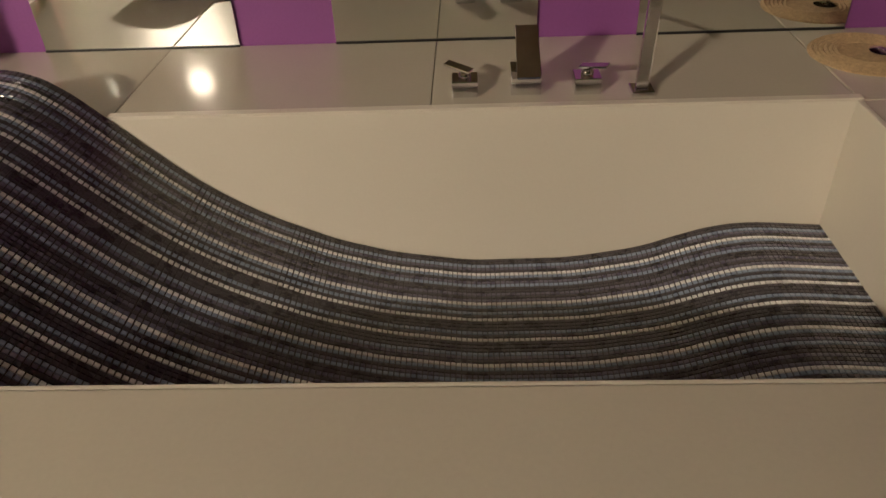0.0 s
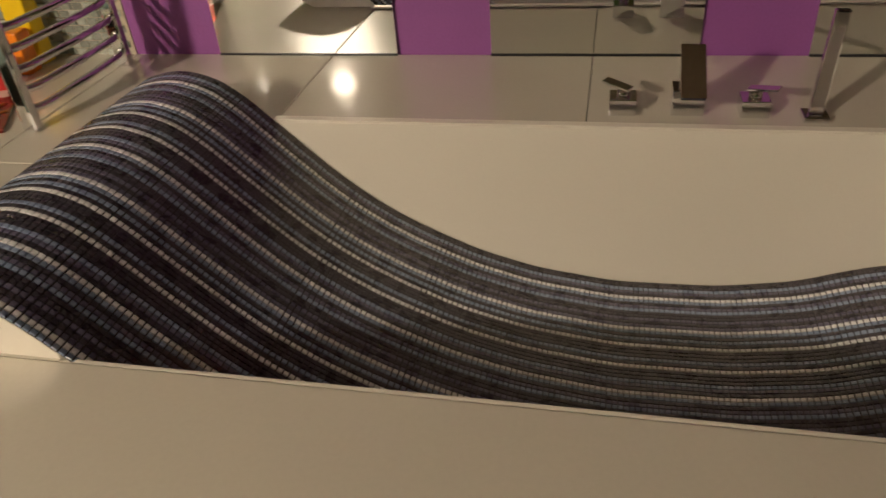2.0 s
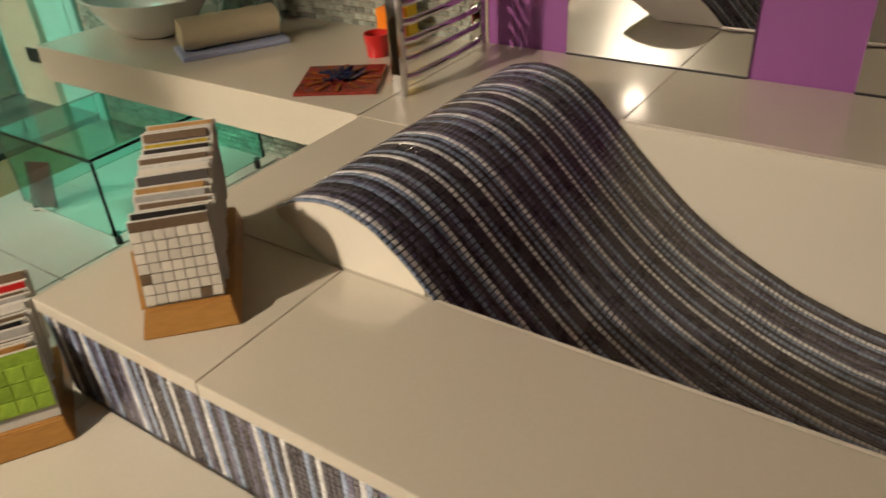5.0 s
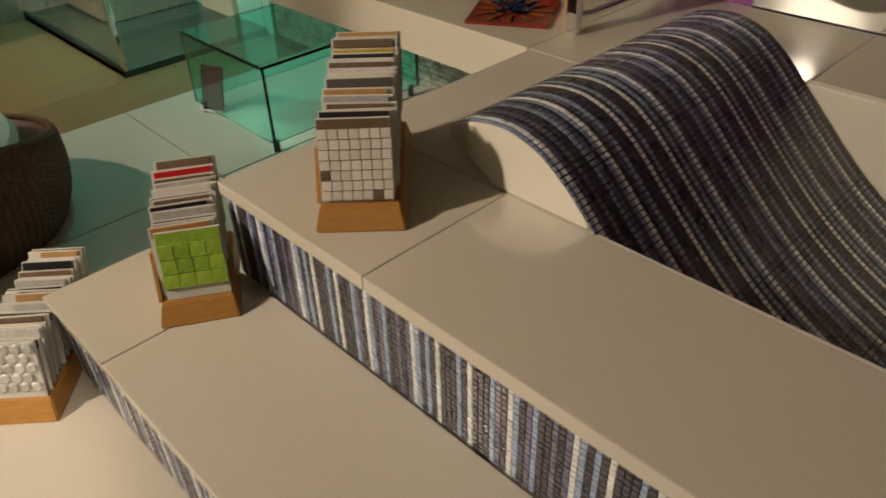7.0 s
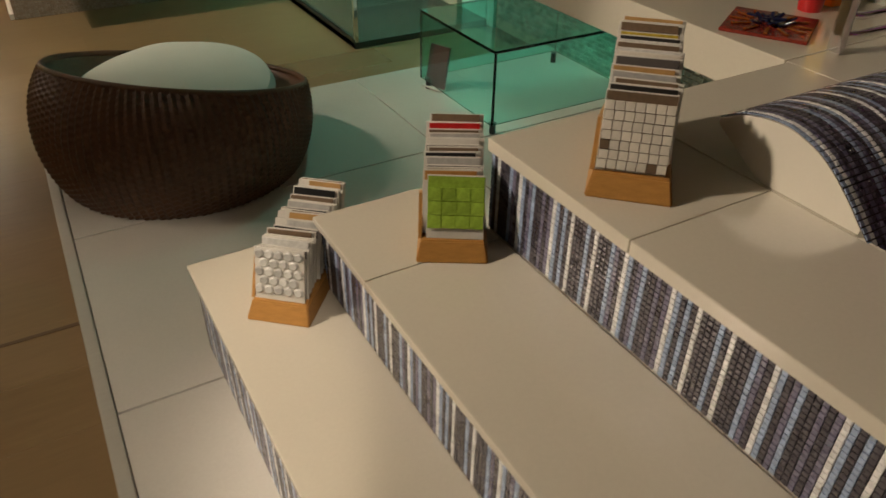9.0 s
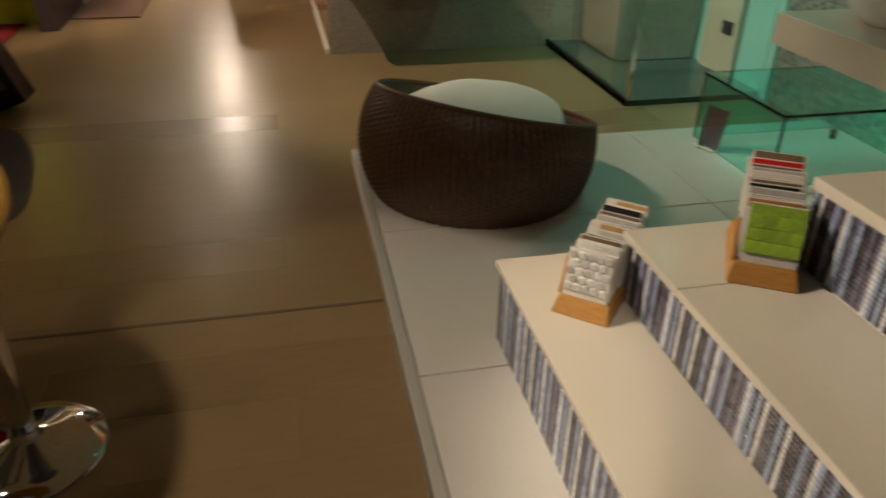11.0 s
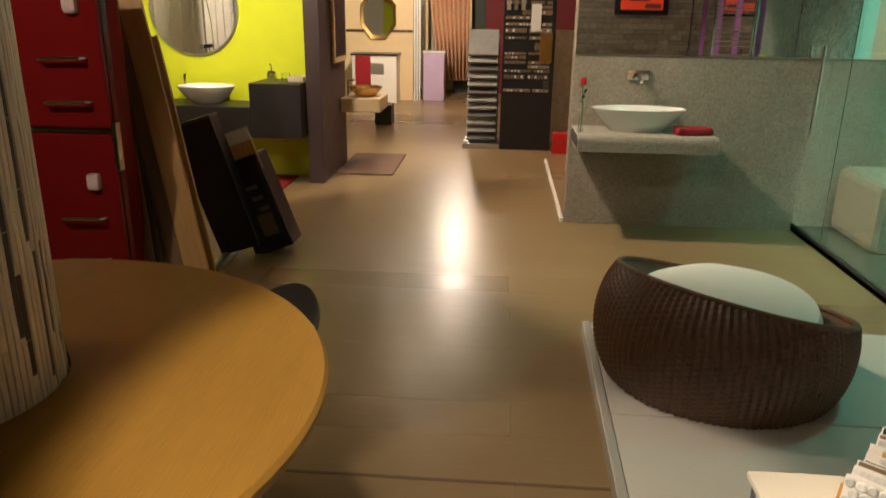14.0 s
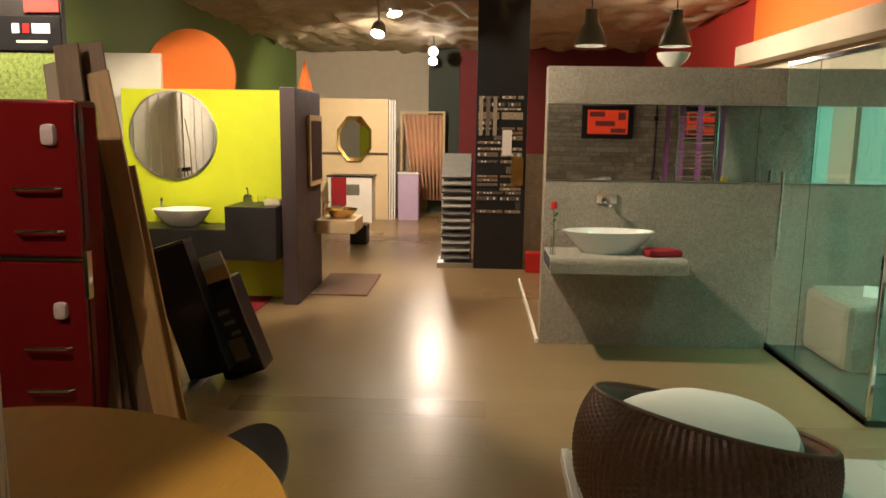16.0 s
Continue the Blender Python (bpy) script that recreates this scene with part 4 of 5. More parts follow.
# ---- lime bathroom display ----
LX = -6.05
structure("wall_lime", block((LX - 0.12, -4.10, 0), (LX, -2.625, 1.835), 0.002), LIME, "lime green painted partition", "wall")
structure("wall_plum", block((-6.75, -2.62, 0), (-5.76, -2.49, 1.845), 0.004), PLUM, "dark plum painted partition end", "wall")
rm = thing("round_mirror", pose(LX + 0.012, -3.645, 1.435, 0, 90, 0), "large round mirror with a thin chrome rim", "mirror")
part("mirror_glass", lathe([(0, 0.006), (0.375, 0.006), (0.378, 0.0), (0, 0.0)], 72), MIRROR, rm)
part("mirror_rim", lathe([(0.379, -0.012), (0.392, -0.010), (0.392, 0.010), (0.379, 0.012), (0.379, -0.012)], 72), STEEL, rm)
van = thing("vanity_unit", pose(0, 0, 0), "charcoal wall hung vanity unit on the lime wall", "vanity")
part("low_cabinet", block((LX + 0.001, -3.95, 0.41), (LX + 0.45, -3.065, 0.665), 0.004), CHARCOAL, van)
part("tall_cabinet", block((LX + 0.001, -3.06, 0.41), (LX + 0.45, -2.63, 0.86), 0.004), CHARCOAL, van)
basin(0.19, 0.25, 0.15, pose(LX + 0.24, -3.50, 0.665), "vessel_basin", "white vessel basin on the charcoal vanity")
tp = thing("basin_tap", pose(LX + 0.10, -3.74, 0.665), "chrome basin tap on the vanity", "tap")
part("tap_body", tube(bmesh.new(), [(0, 0, 0), (0, 0, 0.22), (0.03, 0.02, 0.235), (0.11, 0.05, 0.225)], 0.011, 10), CHROME, tp)
sd = thing("soap_dispenser", pose(LX + 0.25, -2.92, 0.86), "glass soap dispenser on the vanity", "dispenser")
part("bottle", lathe([(0, 0), (0.038, 0), (0.04, 0.06), (0.03, 0.085), (0, 0.09)], 24), GLASS_CLEAR, sd)
part("pump", tube(bmesh.new(), [(0, 0, 0.085), (0, 0, 0.14), (0.03, 0, 0.142)], 0.006, 8), CHROME, sd)
solid("tea_glass", lathe([(0, 0), (0.034, 0), (0.036, 0.075), (0.033, 0.075), (0.03, 0.006), (0, 0.006)], 24), GLASS_CLEAR, "short glass tumbler on the vanity", "glass", m=pose(LX + 0.25, -2.80, 0.86))
solid("folded_towel", block((-0.06, -0.07, 0), (0.06, 0.07, 0.05), 0.014), TOWEL, "small folded pale towel on the vanity", "towel", m=pose(LX + 0.25, -2.70, 0.86))
solid("bath_mat", block((-6.0, -3.16, 0.001), (-5.30, -2.78, 0.016), 0.006), RED_CLOTH, "red bath mat on the laminate floor", "mat")
solid("floor_mat", block((-7.15, -2.48, 0.001), (-6.15, -1.95, 0.012), 0.004), BROWN_MAT, "flat brown mat under the gold basin", "mat")
solid("orange_disc", lathe([(0, 0.0), (0.41, 0.0), (0.415, 0.006), (0.41, 0.03), (0, 0.03)], 72), ORANGE, "orange round panel behind the lime partition", "panel", m=pose(-6.30, -3.56, 1.96, 0, 90, 0))
solid("orange_cone", lathe([(0.07, 0), (0.045, 0.12), (0.0, 0.30)], 24), ORANGE, "orange cone standing on the plum partition", "cone", m=pose(-6.45, -2.56, 1.846))
structure("white_panel", block((-6.25, -4.38, 0), (-6.20, -3.80, 2.15), 0.003), PLASTER, "white panel behind the lime partition", "panel")
fm = thing("framed_mirror", pose(-6.45, -2.487, 1.31), "black glass mirror in a pale wooden frame on the plum wall", "mirror")
part("frame", block((-0.26, 0, -0.32), (0.26, 0.025, 0.32), 0.004), CREAM_WALL, fm)
part("mirror_glass", block((-0.21, 0.0255, -0.27), (0.21, 0.029, 0.27), 0.001), BLACK, fm)
sl = thing("wash_slab", pose(-6.72, -2.28, 0.525), "pale wooden slab carrying a gold basin", "shelf")
part("slab", block((-0.25, -0.205, 0), (0.25, 0.17, 0.13), 0.012), CREAM_WALL, sl)
basin(0.17, 0.16, 0.09, pose(-6.68, -2.28, 0.655), "gold_basin", "gold leaf vessel basin on a wooden slab", GOLD)
gt = thing("basin_tap", pose(-6.68, -2.45, 0.655), "slim chrome tap by the gold basin", "tap")
part("tap_body", tube(bmesh.new(), [(0, 0, 0), (0, 0, 0.14), (0, 0.06, 0.15)], 0.009, 8), CHROME, gt)

# ---- black pillar with sample boards ----
pillar = structure("black_pillar", block((-8.15, -0.986, 0), (-7.64, -0.44, 3.1), 0.004), BLACK, "black pillar hung with mosaic border samples", "pillar")
br = random.Random(21)
TONES = [material("border_sample", c, 0.35, vary=0.45, scale=120) for c in ((0.26, 0.22, 0.16), (0.13, 0.105, 0.08), (0.06, 0.052, 0.048), (0.20, 0.14, 0.09))]
z = 1.88
while z > 0.62:
    h = br.choice((0.022, 0.030, 0.030, 0.048, 0.075))
    y = -0.965
    while y < -0.52:
        w = br.choice((0.16, 0.24, 0.30))
        y1 = min(y + w, -0.47)
        if br.random() > 0.22:
            strip_part = part("border_strip", block((-7.639, y, z - h), (-7.630, y1 - 0.015, z), 0.001), br.choice(TONES), pillar)
            for c in range(int((y1 - 0.015 - y) / 0.035)):
                if h < 0.06:
                    part("inlay", block((-7.6295, y + 0.006 + 0.035 * c, z - h * 0.75), (-7.627, y + 0.026 + 0.035 * c, z - h * 0.25), 0), CARD if br.random() < 0.4 else BROWN_CHIP, strip_part)
        y = y1 + 0.012
    z -= h + br.choice((0.014, 0.022, 0.036))
for k in range(3):
    part("border_strip", block((-7.6295, -0.955 + 0.075 * k, 1.46), (-7.622, -0.915 + 0.075 * k, 1.87), 0.001), TONES[k % 2], pillar)
part("sample_plate", block((-7.639, -0.70, 1.25), (-7.612, -0.60, 1.52), 0.002), CARD, pillar, "white patterned sample plate")
part("sample_plate", block((-7.639, -0.60, 0.93), (-7.612, -0.47, 1.23), 0.002), GOLD, pillar, "bronze sample plate")
rack = thing("tile_rack", pose(-7.85, -1.19, 0), "metal rack of slanted grey tile samples", "rack")
for y in (-0.16, 0.15):
    part("rack_post", block((-0.20, y, 0), (-0.17, y + 0.02, 1.2), 0.002), STEEL, rack)
for k in range(12):
    bm = bmesh.new()
    box(bm, (-0.2, -0.16, -0.01), (0.2, 0.16, 0.01), 0.002, pose(0.0, 0, 0.22 + 0.082 * k, 0, 38, 0))
    part("tile_sample", bm, RACK_TILE if k % 3 else GREY_PLASTIC, rack)
# added plate that stops the far lamps striping the floor through the slats
part("rack_light_block", block((-0.222, -0.165, 0.06), (-0.205, 0.175, 1.2), 0.002), BLACK, rack)
part("rack_foot", block((-0.22, -0.2, 0.0), (0.22, 0.2, 0.06), 0.004), STEEL, rack)
solid("red_crate", block((-7.60, -0.42, 0), (-7.45, -0.25, 0.22), 0.01), RED_P, "small red plastic crate on the floor", "crate")

# ---- far end of the showroom ----
structure("wall_cream", block((-12.05, -3.6, 0), (-11.9, -2.44, 1.995), 0.002), CREAM_WALL, "cream display partition with a dado border", "wall")
structure("dado", block((-11.899, -3.6, 1.08), (-11.885, -2.44, 1.12), 0.002), WALNUT, "brown dado border on the cream partition", "trim")
om = thing("gilt_mirror", pose(-11.88, -2.998, 1.343, 0, 90, 0), "octagonal gilt framed mirror", "mirror")
ob8 = lathe([(0.83, 0), (1.0, 0.0), (1.0, 0.05), (0.83, 0.03), (0.83, 0)], 8)
bmesh.ops.rotate(ob8, verts=ob8.verts, matrix=Matrix.Rotation(radians(22.5), 3, "Z"))
bmesh.ops.scale(ob8, vec=(0.40, 0.31, 0.6), verts=ob8.verts)
part("gilt_frame", ob8, GOLD, om)
og = lathe([(0, 0.008), (0.85, 0.008), (0.85, 0), (0, 0)], 8)
bmesh.ops.rotate(og, verts=og.verts, matrix=Matrix.Rotation(radians(22.5), 3, "Z"))
bmesh.ops.scale(og, vec=(0.40, 0.31, 1), verts=og.verts)
part("mirror_glass", og, MIRROR, om)
dc = thing("dresser", pose(0, 0, 0), "white wash dresser with a dark top", "cabinet")
part("body", block((-11.88, -3.36, 0), (-11.45, -2.65, 0.735), 0.006), PLASTER, dc)
part("worktop", block((-11.89, -3.38, 0.736), (-11.43, -2.63, 0.765), 0.004), BLACK, dc)
part("drawer_front", block((-11.449, -3.2, 0.45), (-11.44, -2.85, 0.62), 0.003), STEEL, dc)
solid("red_bath_towel", block((-11.437, -3.30, 0.28), (-11.40, -3.06, 0.73), 0.012), RED_CLOTH, "red towel over a stand", "towel")
solid("black_bin", block((-9.45, -2.62, 0), (-9.15, -2.40, 0.26), 0.01), BLACK, "black box on the floor", "box")
lc = thing("lilac_cabinet", pose(0, 0, 0), "lilac lacquered cabinet with a white top", "cabinet")
part("body", block((-12.3, -2.27, 0.0), (-11.9, -1.93, 0.77), 0.01), LILAC, lc)
part("worktop", block((-12.32, -2.29, 0.771), (-11.88, -1.91, 0.80), 0.006), CERAMIC, lc)
dv = thing("folding_screen", pose(0, 0, 0), "white folding shower screen leaning by the partition", "screen")
for k in range(3):
    part("screen_leaf", block((-11.8 - 0.1 * k, -2.41 + 0.03 * k, 0.0), (-11.77 - 0.1 * k, -2.385 + 0.03 * k, 1.98), 0.003), CERAMIC, dv)
cur = bmesh.new()
nx = 60
a = [cur.verts.new((-12.9 + 0.05 * math.sin(k * 0.9), -2.29 + 0.712 * k / nx, 1.77)) for k in range(nx + 1)]
b = [cur.verts.new((-12.9 + 0.06 * math.sin(k * 0.9 + 0.3), -2.10 + 0.52 * k / nx, 0.25)) for k in range(nx + 1)]
for k in range(nx):
    cur.faces.new((a[k], a[k + 1], b[k + 1], b[k])).smooth = True
cur_ob = solid("shower_curtain", cur, CURTAIN, "peach shower curtain hanging from a wooden frame", "curtain")
thick = cur_ob.modifiers.new("thickness", "SOLIDIFY")
thick.thickness = 0.006
cf = thing("curtain_frame", pose(0, 0, 0), "pale wooden frame that carries the curtain", "frame")
part("post", block((-12.95, -1.58, 0), (-12.90, -1.54, 1.80), 0.003), CREAM_WALL, cf)
part("post", block((-12.95, -2.34, 0), (-12.90, -2.30, 1.80), 0.003), CREAM_WALL, cf)
part("head", block((-12.95, -2.34, 1.801), (-12.90, -1.54, 1.83), 0.003), CREAM_WALL, cf)

# ---- red cabinet, boards and stand ----
fr = thing("red_cabinet", pose(-2.6, -2.635, 0), "glossy red enamel retro cabinet with chrome handles", "cabinet")
part("carcass", block((-0.20, -0.70, 0.03), (-0.03, 0.0, 1.62), 0.03), RED_LACQUER, fr)
part("upper_door", block((-0.028, -0.695, 0.96), (0.0, -0.004, 1.615), 0.012), RED_LACQUER, fr)
part("lower_door", block((-0.028, -0.695, 0.05), (0.0, -0.004, 0.94), 0.012), RED_LACQUER, fr)
part("seam_trim", block((-0.03, -0.69, 0.943), (0.004, -0.002, 0.957), 0.003), CHROME, fr)
part("latch_plate", block((-0.024, -0.147, 1.43), (0.026, -0.083, 1.52), 0.024), LATCH, fr)
part("latch_plate", block((-0.024, -0.142, 0.69), (0.026, -0.083, 0.765), 0.020), LATCH, fr)
for z in (1.25, 1.07, 0.56, 0.37):
    part("bar_handle", tube(bmesh.new(), [(0.0, -0.28, z), (0.028, -0.27, z), (0.028, -0.09, z + 0.004), (0.0, -0.08, z + 0.004)], 0.008, 10), CHROME, fr)
part("hinge_post", block((-0.03, 0.001, 0.78), (0.01, 0.018, 0.99), 0.003), CHROME, fr)
for k in range(4):
    part("foot", lathe([(0, 0), (0.02, 0), (0.02, 0.03), (0, 0.03)], 12, pose(-0.06 - 0.10 * (k % 2), -0.08 - 0.54 * (k // 2), 0)), BLACK, fr)

BOARDS = [((-2.68, -2.59), (-3.09, -2.923), 0.115, 1.87, OAK_DARK), ((-2.70, -2.545), (-3.13, -2.93), 0.10, 1.80, WALNUT), ((-2.76, -2.466), (-3.175, -2.848), 0.112, 1.885, OAK_DARK),
          ((-2.72, -2.331), (-3.103, -2.788), 0.110, 1.745, OAK), ((-2.80, -2.322), (-3.06, -2.65), 0.085, 1.30, OAK), ((-2.95, -2.77), (-3.31, -3.13), 0.07, 1.80, BEIGE)]
for (x0, y0), (x1, y1), w, h, mat in BOARDS:
    lean = Vector((x1 - x0, y1 - y0, h))
    reach = lean.length
    lean.normalize()
    out = Vector((1, 0, 0))
    out = (out - lean * out.dot(lean)).normalized()
    side = lean.cross(out)
    m = Matrix((side, out, lean)).transposed().to_4x4()
    m.translation = (x0, y0, 0.02)
    bm = bmesh.new()
    box(bm, (-w / 2, -0.008, 0), (w / 2, 0.008, reach), 0.001)
    board = thing("floor_board", m, "sample floorboard leaning by the red cabinet", "floorboard", "leaning floorboards")
    part("plank_face", bm, mat, board)
    lip = bmesh.new()
    box(lip, (-w / 2 - 0.006, -0.007, 0), (-w / 2 - 0.0005, 0.003, reach - 0.001), 0)
    part("tongue", lip, OAK, board, "pale raw wood tongue")
sign = thing("sign_stand", pose(-3.62, -3.30, 0), "dark display panel with a sign and a foliage poster", "sign")
part("panel", block((-0.02, -0.45, 0), (0.02, 0.08, 2.4), 0.004), CHARCOAL, sign)
part("poster", block((0.021, -0.44, 1.62), (0.026, 0.065, 1.90), 0.001), FOLIAGE, sign, "green foliage poster")
part("sign_board", block((0.021, -0.44, 1.91), (0.034, 0.075, 2.09), 0.002), BLACK, sign, "black sign with pale bars")
for y0, y1, z0, z1, mat in ((-0.19, -0.15, 2.0, 2.05, CARD), (-0.13, -0.095, 2.0, 2.05, RED_P), (-0.08, 0.02, 2.0, 2.05, CARD), (-0.17, 0.0, 1.95, 1.962, CARD)):
    part("sign_bar", block((0.035, y0, z0), (0.037, y1, z1), 0), mat, sign)
part("red_panel", block((0.021, -0.12, 2.11), (0.03, 0.07, 2.39), 0.001), RED_WALL, sign, "red upper panel")

bs = thing("board_stand", pose(-3.75, -2.60, 0), "black display stand with brochures and sample boards", "stand")


def leaning(lo, hi, tilt, at, bevel=0.004):
    bm = bmesh.new()
    box(bm, lo, hi, bevel, pose(*at, tilt, 0, 0))
    return bm


part("back_panel", leaning((-0.07, 0.0, 0), (0.05, 0.25, 0.80), 18, (0.0, -0.04, 0.02)), BLACK, bs)
part("panel_top", leaning((-0.074, -0.004, 0.801), (0.054, 0.254, 0.815), 18, (0.0, -0.04, 0.02)), WALNUT, bs, "brown top edge")
part("case", leaning((-0.22, -0.16, 0.0), (-0.02, 0.10, 0.60), 20, (-0.05, 0.28, 0.035), 0.012), BLACK, bs)
part("case_front", leaning((-0.019, -0.09, 0.05), (-0.012, 0.08, 0.55), 20, (-0.05, 0.28, 0.035), 0.002), CHARCOAL, bs)
for k in range(4):
    part("brochure", leaning((-0.17 + 0.04 * k, -0.09 + 0.015 * k, 0.50), (-0.155 + 0.04 * k, 0.055 + 0.015 * k, 0.76 - 0.025 * k), 20, (-0.05, 0.28, 0.035), 0.001), CARD if k < 3 else OAK, bs)
for k in range(3):
    part("print_bar", leaning((-0.0115, -0.05 + 0.02 * k, 0.40 - 0.07 * k), (-0.0095, 0.03 + 0.01 * k, 0.425 - 0.07 * k), 20, (-0.05, 0.28, 0.035), 0), SHADE_GREY, bs)
part("picture", leaning((-0.0115, -0.05, 0.10), (-0.0095, 0.05, 0.24), 20, (-0.05, 0.28, 0.035), 0), BROWN_CHIP, bs, "brown product picture")
part("foot", block((-0.30, -0.035, 0.0), (0.43, 0.02, 0.04), 0.006), STEEL, bs)

# ---- cream cupboard front on the south wall ----
for k in range(5):
    door = thing("panel_door", pose(-5.6 + 0.62 * k, -4.395, 0), "tall cream panelled cupboard door on the green wall", "door", "cupboard doors")
    part("door_leaf", block((0.004, 0, 0.05), (0.616, 0.03, 2.45), 0.003), PLASTER, door)
    for x in (0.09, 0.34):
        part("raised_panel", block((x, 0.0305, 0.2), (x + 0.19, 0.042, 2.3), 0.004), PLASTER, door)
sc = thing("shower_column", pose(-4.15, -4.34, 0), "chrome shower column with an overhead arm", "shower")
part("riser_pipe", tube(bmesh.new(), [(0, 0.03, 0.7), (0, 0.03, 2.0), (0, 0.06, 2.05), (0, 0.35, 2.07)], 0.012, 10), CHROME, sc)
part("head", lathe([(0, 0), (0.11, 0), (0.11, 0.012), (0, 0.02)], 32, pose(0, 0.35, 2.04)), CHROME, sc)
part("mixer", block((-0.13, 0.005, 1.0), (0.13, 0.06, 1.05), 0.01), CHROME, sc)
part("hand_set", tube(bmesh.new(), [(0.02, 0.05, 1.03), (0.12, 0.08, 0.75), (0.10, 0.07, 1.3), (0.03, 0.05, 1.6)], 0.007, 8), CHROME, sc)

solid("price_card", block((-0.05, -0.003, 0), (0.05, 0.003, 0.075), 0.001), CARD, "small white card standing on the shower bench", "card", m=pose(-4.40, 1.62, 0.474, -15, 0, 60))
structure("floor_strip", block((-7.0, -0.525, 0.0), (-4.78, -0.500, 0.035), 0.004), PLASTER, "white edge strip on the floor beside the mosaic wall", "trim")
structure("stone_panel", block((-8.25, -0.415, 0), (-8.18, 0.10, 1.25), 0.004), STONEWALL, "brown split stone sample panel behind the pillar", "panel")
cable = thing("lamp_cable", pose(-4.32, 1.968, 0), "thin dark cable hanging in loops on the turquoise wall", "cable")
part("wire", tube(bmesh.new(), [(0.02 + 0.07 * math.sin(k * 0.55) * (0.4 + 0.6 * math.sin(k * 0.21)), -0.006 - 0.004 * (k % 2), 1.15 - 0.035 * k) for k in range(26)], 0.004, 6), CHARCOAL, cable)
socket = thing("wall_socket", pose(-3.78, 1.939, 0.33), "dark wall socket on the beige pilaster", "socket")
part("socket_plate", block((-0.055, -0.012, -0.04), (0.055, 0.0, 0.04), 0.003), BLACK, socket)
for x, y, h in ((-1.80, 1.90, 0.30), (-1.98, 1.86, 0.26)):
    solid("glass_vase", lathe([(0, 0.006), (0.045, 0.002), (0.05, 0.02), (0.04, h * 0.5), (0.05, h), (0.046, h), (0.036, h * 0.5), (0.046, 0.024), (0, 0.014)], 32), GLASS_CLEAR, "clear glass vase on the vanity counter", "vase", "glass vases", m=pose(x, y, DECK))

# ---- ceiling spotlights ----
# the added fill lamps get the same can, stem and lens
for eye, target, watts, cone in SPOTS:
    aim = look(eye, target)
    sp = thing("ceiling_spotlight", Matrix.Translation(eye), "small round ceiling spotlight on a stem, lit, some added as fill", "spotlight", "ceiling spotlights")
    turn = aim.to_3x3().to_4x4()
    deep = eye[0] > -4.3
    rim = 0.070 if deep else 0.080
    can = lathe([(rim - 0.003, -0.05 if deep else -0.004), (rim, -0.046 if deep else 0.0), (rim, 0.06), (0.04, 0.13), (0, 0.135), (0, 0.13), (0.038, 0.125), (rim - 0.004, 0.058), (rim - 0.005, 0.0), (rim - 0.005, -0.05 if deep else -0.004), (rim - 0.003, -0.05 if deep else -0.004)], 28, turn)
    part("can", can, CHARCOAL if deep else STEEL, sp)
    part("stem", tube(bmesh.new(), [turn @ Vector((0, 0, 0.1)), (0, 0, max(0.30, 3.0 - eye[2]))], 0.010, 8), STEEL, sp)
    size = 0.030 if deep else 0.072
    part("lens", lathe([(0, 0.05 if deep else 0.012), (size, 0.048 if deep else 0.010), (size, 0.052 if deep else 0.014), (0, 0.054 if deep else 0.016)], 24, turn), LAMP_ON, sp)

# ---- television on the stone wall, seen in the mirror strip ----
tv = thing("television", pose(2.56, 1.18, 1.67), "flat black television with an orange picture on the stone wall", "television")
part("housing", block((-0.04, -0.42, -0.27), (0.035, 0.42, 0.27), 0.012), BLACK, tv)
part("screen", block((-0.046, -0.33, -0.19), (-0.041, 0.33, 0.20), 0.001), SCREEN, tv)
for y0, y1, z0, z1 in ((-0.20, 0.12, -0.06, 0.02), (-0.30, -0.05, 0.09, 0.17), (0.05, 0.30, -0.17, -0.10), (0.17, 0.29, 0.04, 0.16)):
    part("screen_shape", block((-0.050, y0, z0), (-0.047, y1, z1), 0), SCREEN_DARK, tv)

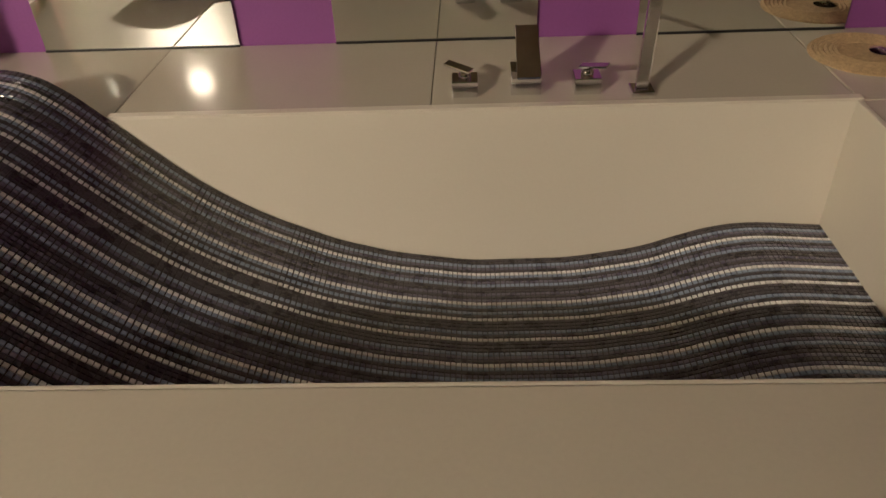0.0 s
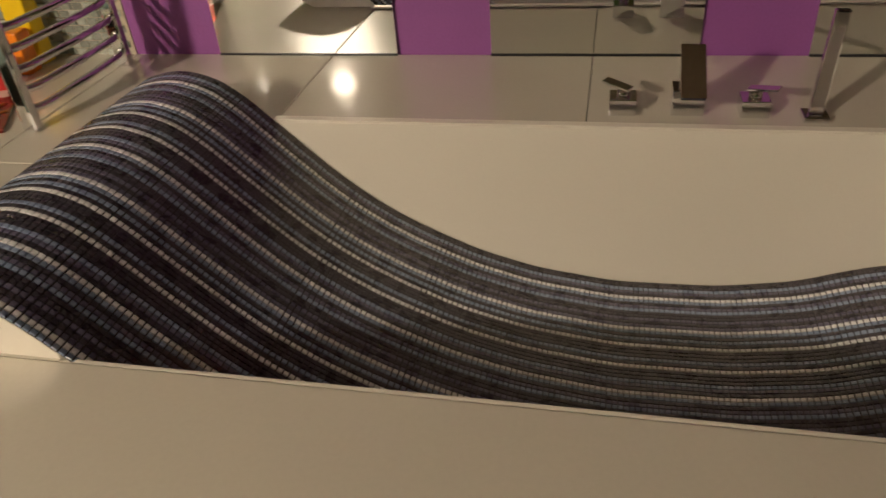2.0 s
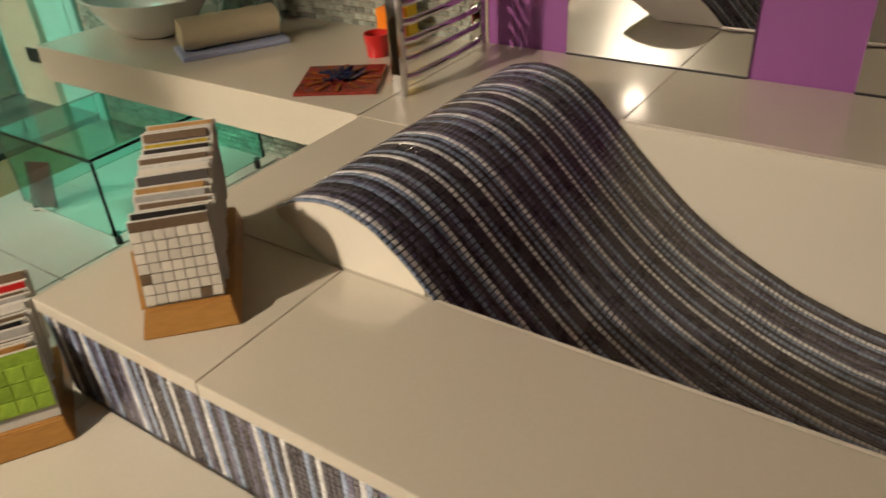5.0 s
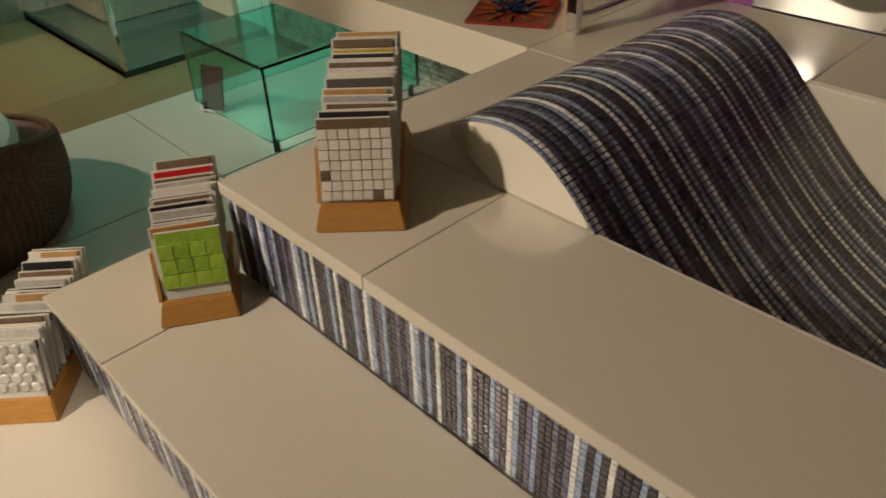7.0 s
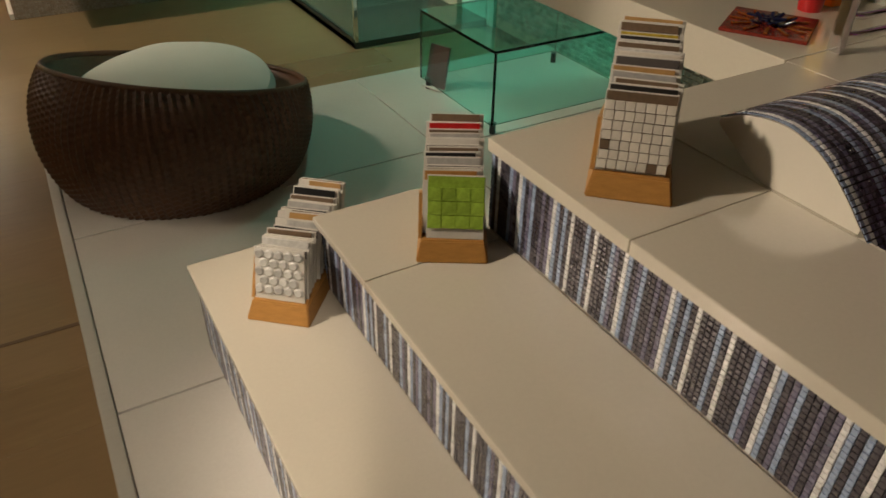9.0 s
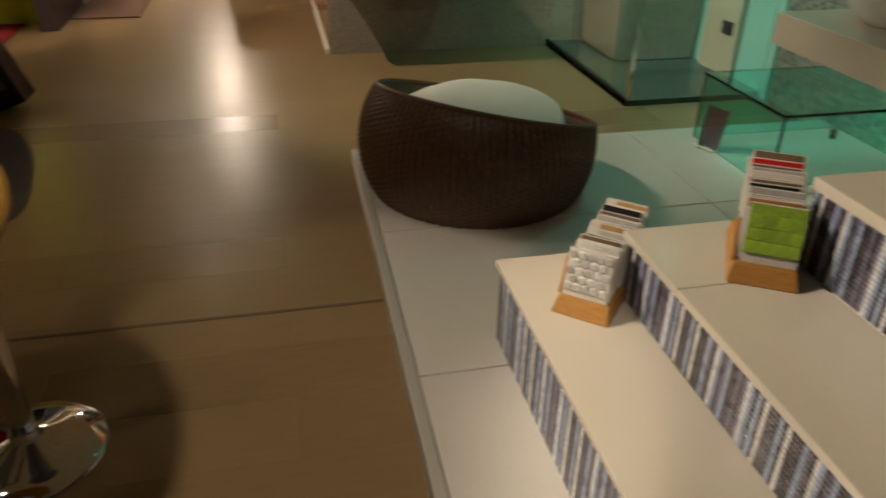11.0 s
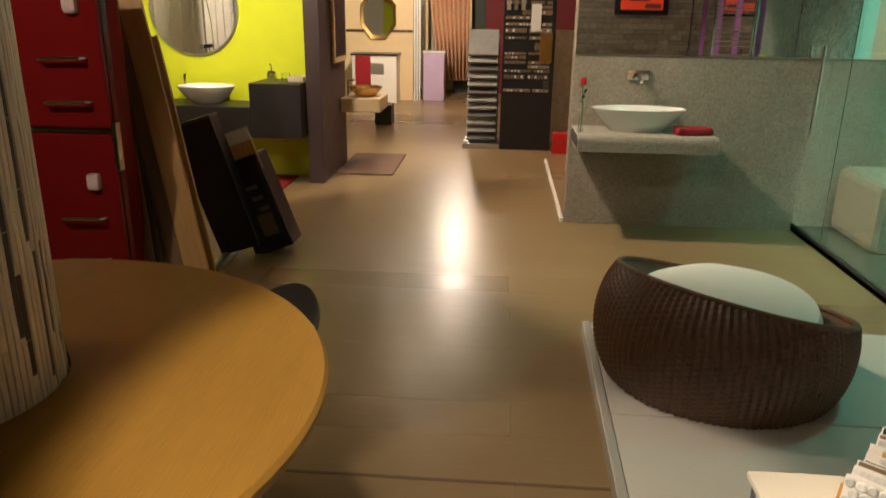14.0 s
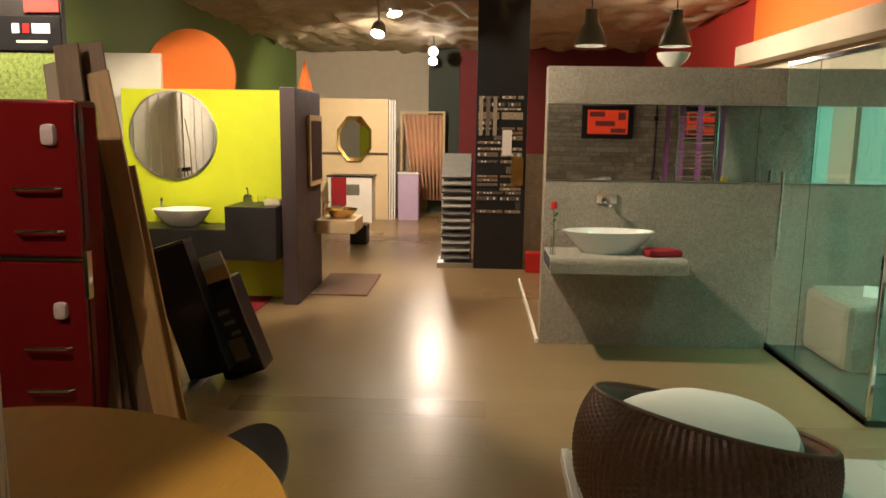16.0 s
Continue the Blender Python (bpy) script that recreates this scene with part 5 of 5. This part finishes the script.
# ---- pieces of floors and walls ----
r = random.Random(31)
plank_mesh = link("plank", block((0, 0, -0.012), (0.2395, 1.3992, 0.0), 0), FLOORWOOD)
half_mesh = link("plank", block((0, 0, -0.012), (0.2395, 0.6992, 0.0), 0), FLOORWOOD)
for j in range(69):
    x = -13.9 + 0.24 * j
    y = -4.40
    if j % 2:
        ob = new("plank", half_mesh)
        ob.parent, ob.location = floor, (x, y, 0)
        y += 0.7
    while y < 2.0:
        if not (y > -0.60 and x > -2.84):
            if y < 1.4:
                ob = new("plank", plank_mesh if y < 0.7 else half_mesh)
                ob.parent, ob.location = floor, (x, y, 0)
        y += 1.4
structure("floor_seam", block((-1.625, -4.3, 0.0005), (-1.612, -0.565, 0.003), 0.001), UNDERFLOOR, "thin dark expansion joint across the floor", "joint")

for x0, x1 in ((-2.845, -2.009), (-2.001, -1.139), (-1.131, -0.27), (-0.262, 0.60), (0.608, 1.47), (1.478, 2.6)):
    part("floor_tile", slant(x0, x1, 0.039, 0.86, PLAT - 0.012, PLAT, 0.002), TILE, platform)
    part("floor_tile", block((x0, 0.866, PLAT - 0.012), (x1, 1.998, PLAT), 0.002), TILE, platform)

# pearl mosaic behind the vanity
qs, pr = [], random.Random(41)
z, row = 0.06, 0
while z < 1.9:
    x = -3.3 + (0.018 if row % 2 else 0)
    while x < -0.9:
        w = 0.036
        shade = pr.uniform(0.65, 1.35)
        qs.append((Vector((x, 1.996, z)), Vector((w - 0.002, 0, 0)), Vector((0, 0, 0.022)), Vector((0, -pr.uniform(0.003, 0.006), 0)), (0.40 * shade, 0.43 * shade, 0.38 * shade)))
        x += w
    z += 0.024
    row += 1
chips("pearl_mosaic", qs, PEARL, wall_north)

# split stone courses on the end wall
z = 0.02
while z < 2.9:
    h = r.choice((0.05, 0.07, 0.09))
    y = -0.4
    while y < 1.98:
        w = r.uniform(0.14, 0.42)
        y1 = min(y + w, 1.985)
        if y1 - y > 0.03:
            part("stone", block((2.6 - r.uniform(0.015, 0.045), y + 0.002, z), (2.6, y1 - 0.002, z + h - 0.004), 0.003), STONEWALL, stone_wall)
        y = y1
    z += h
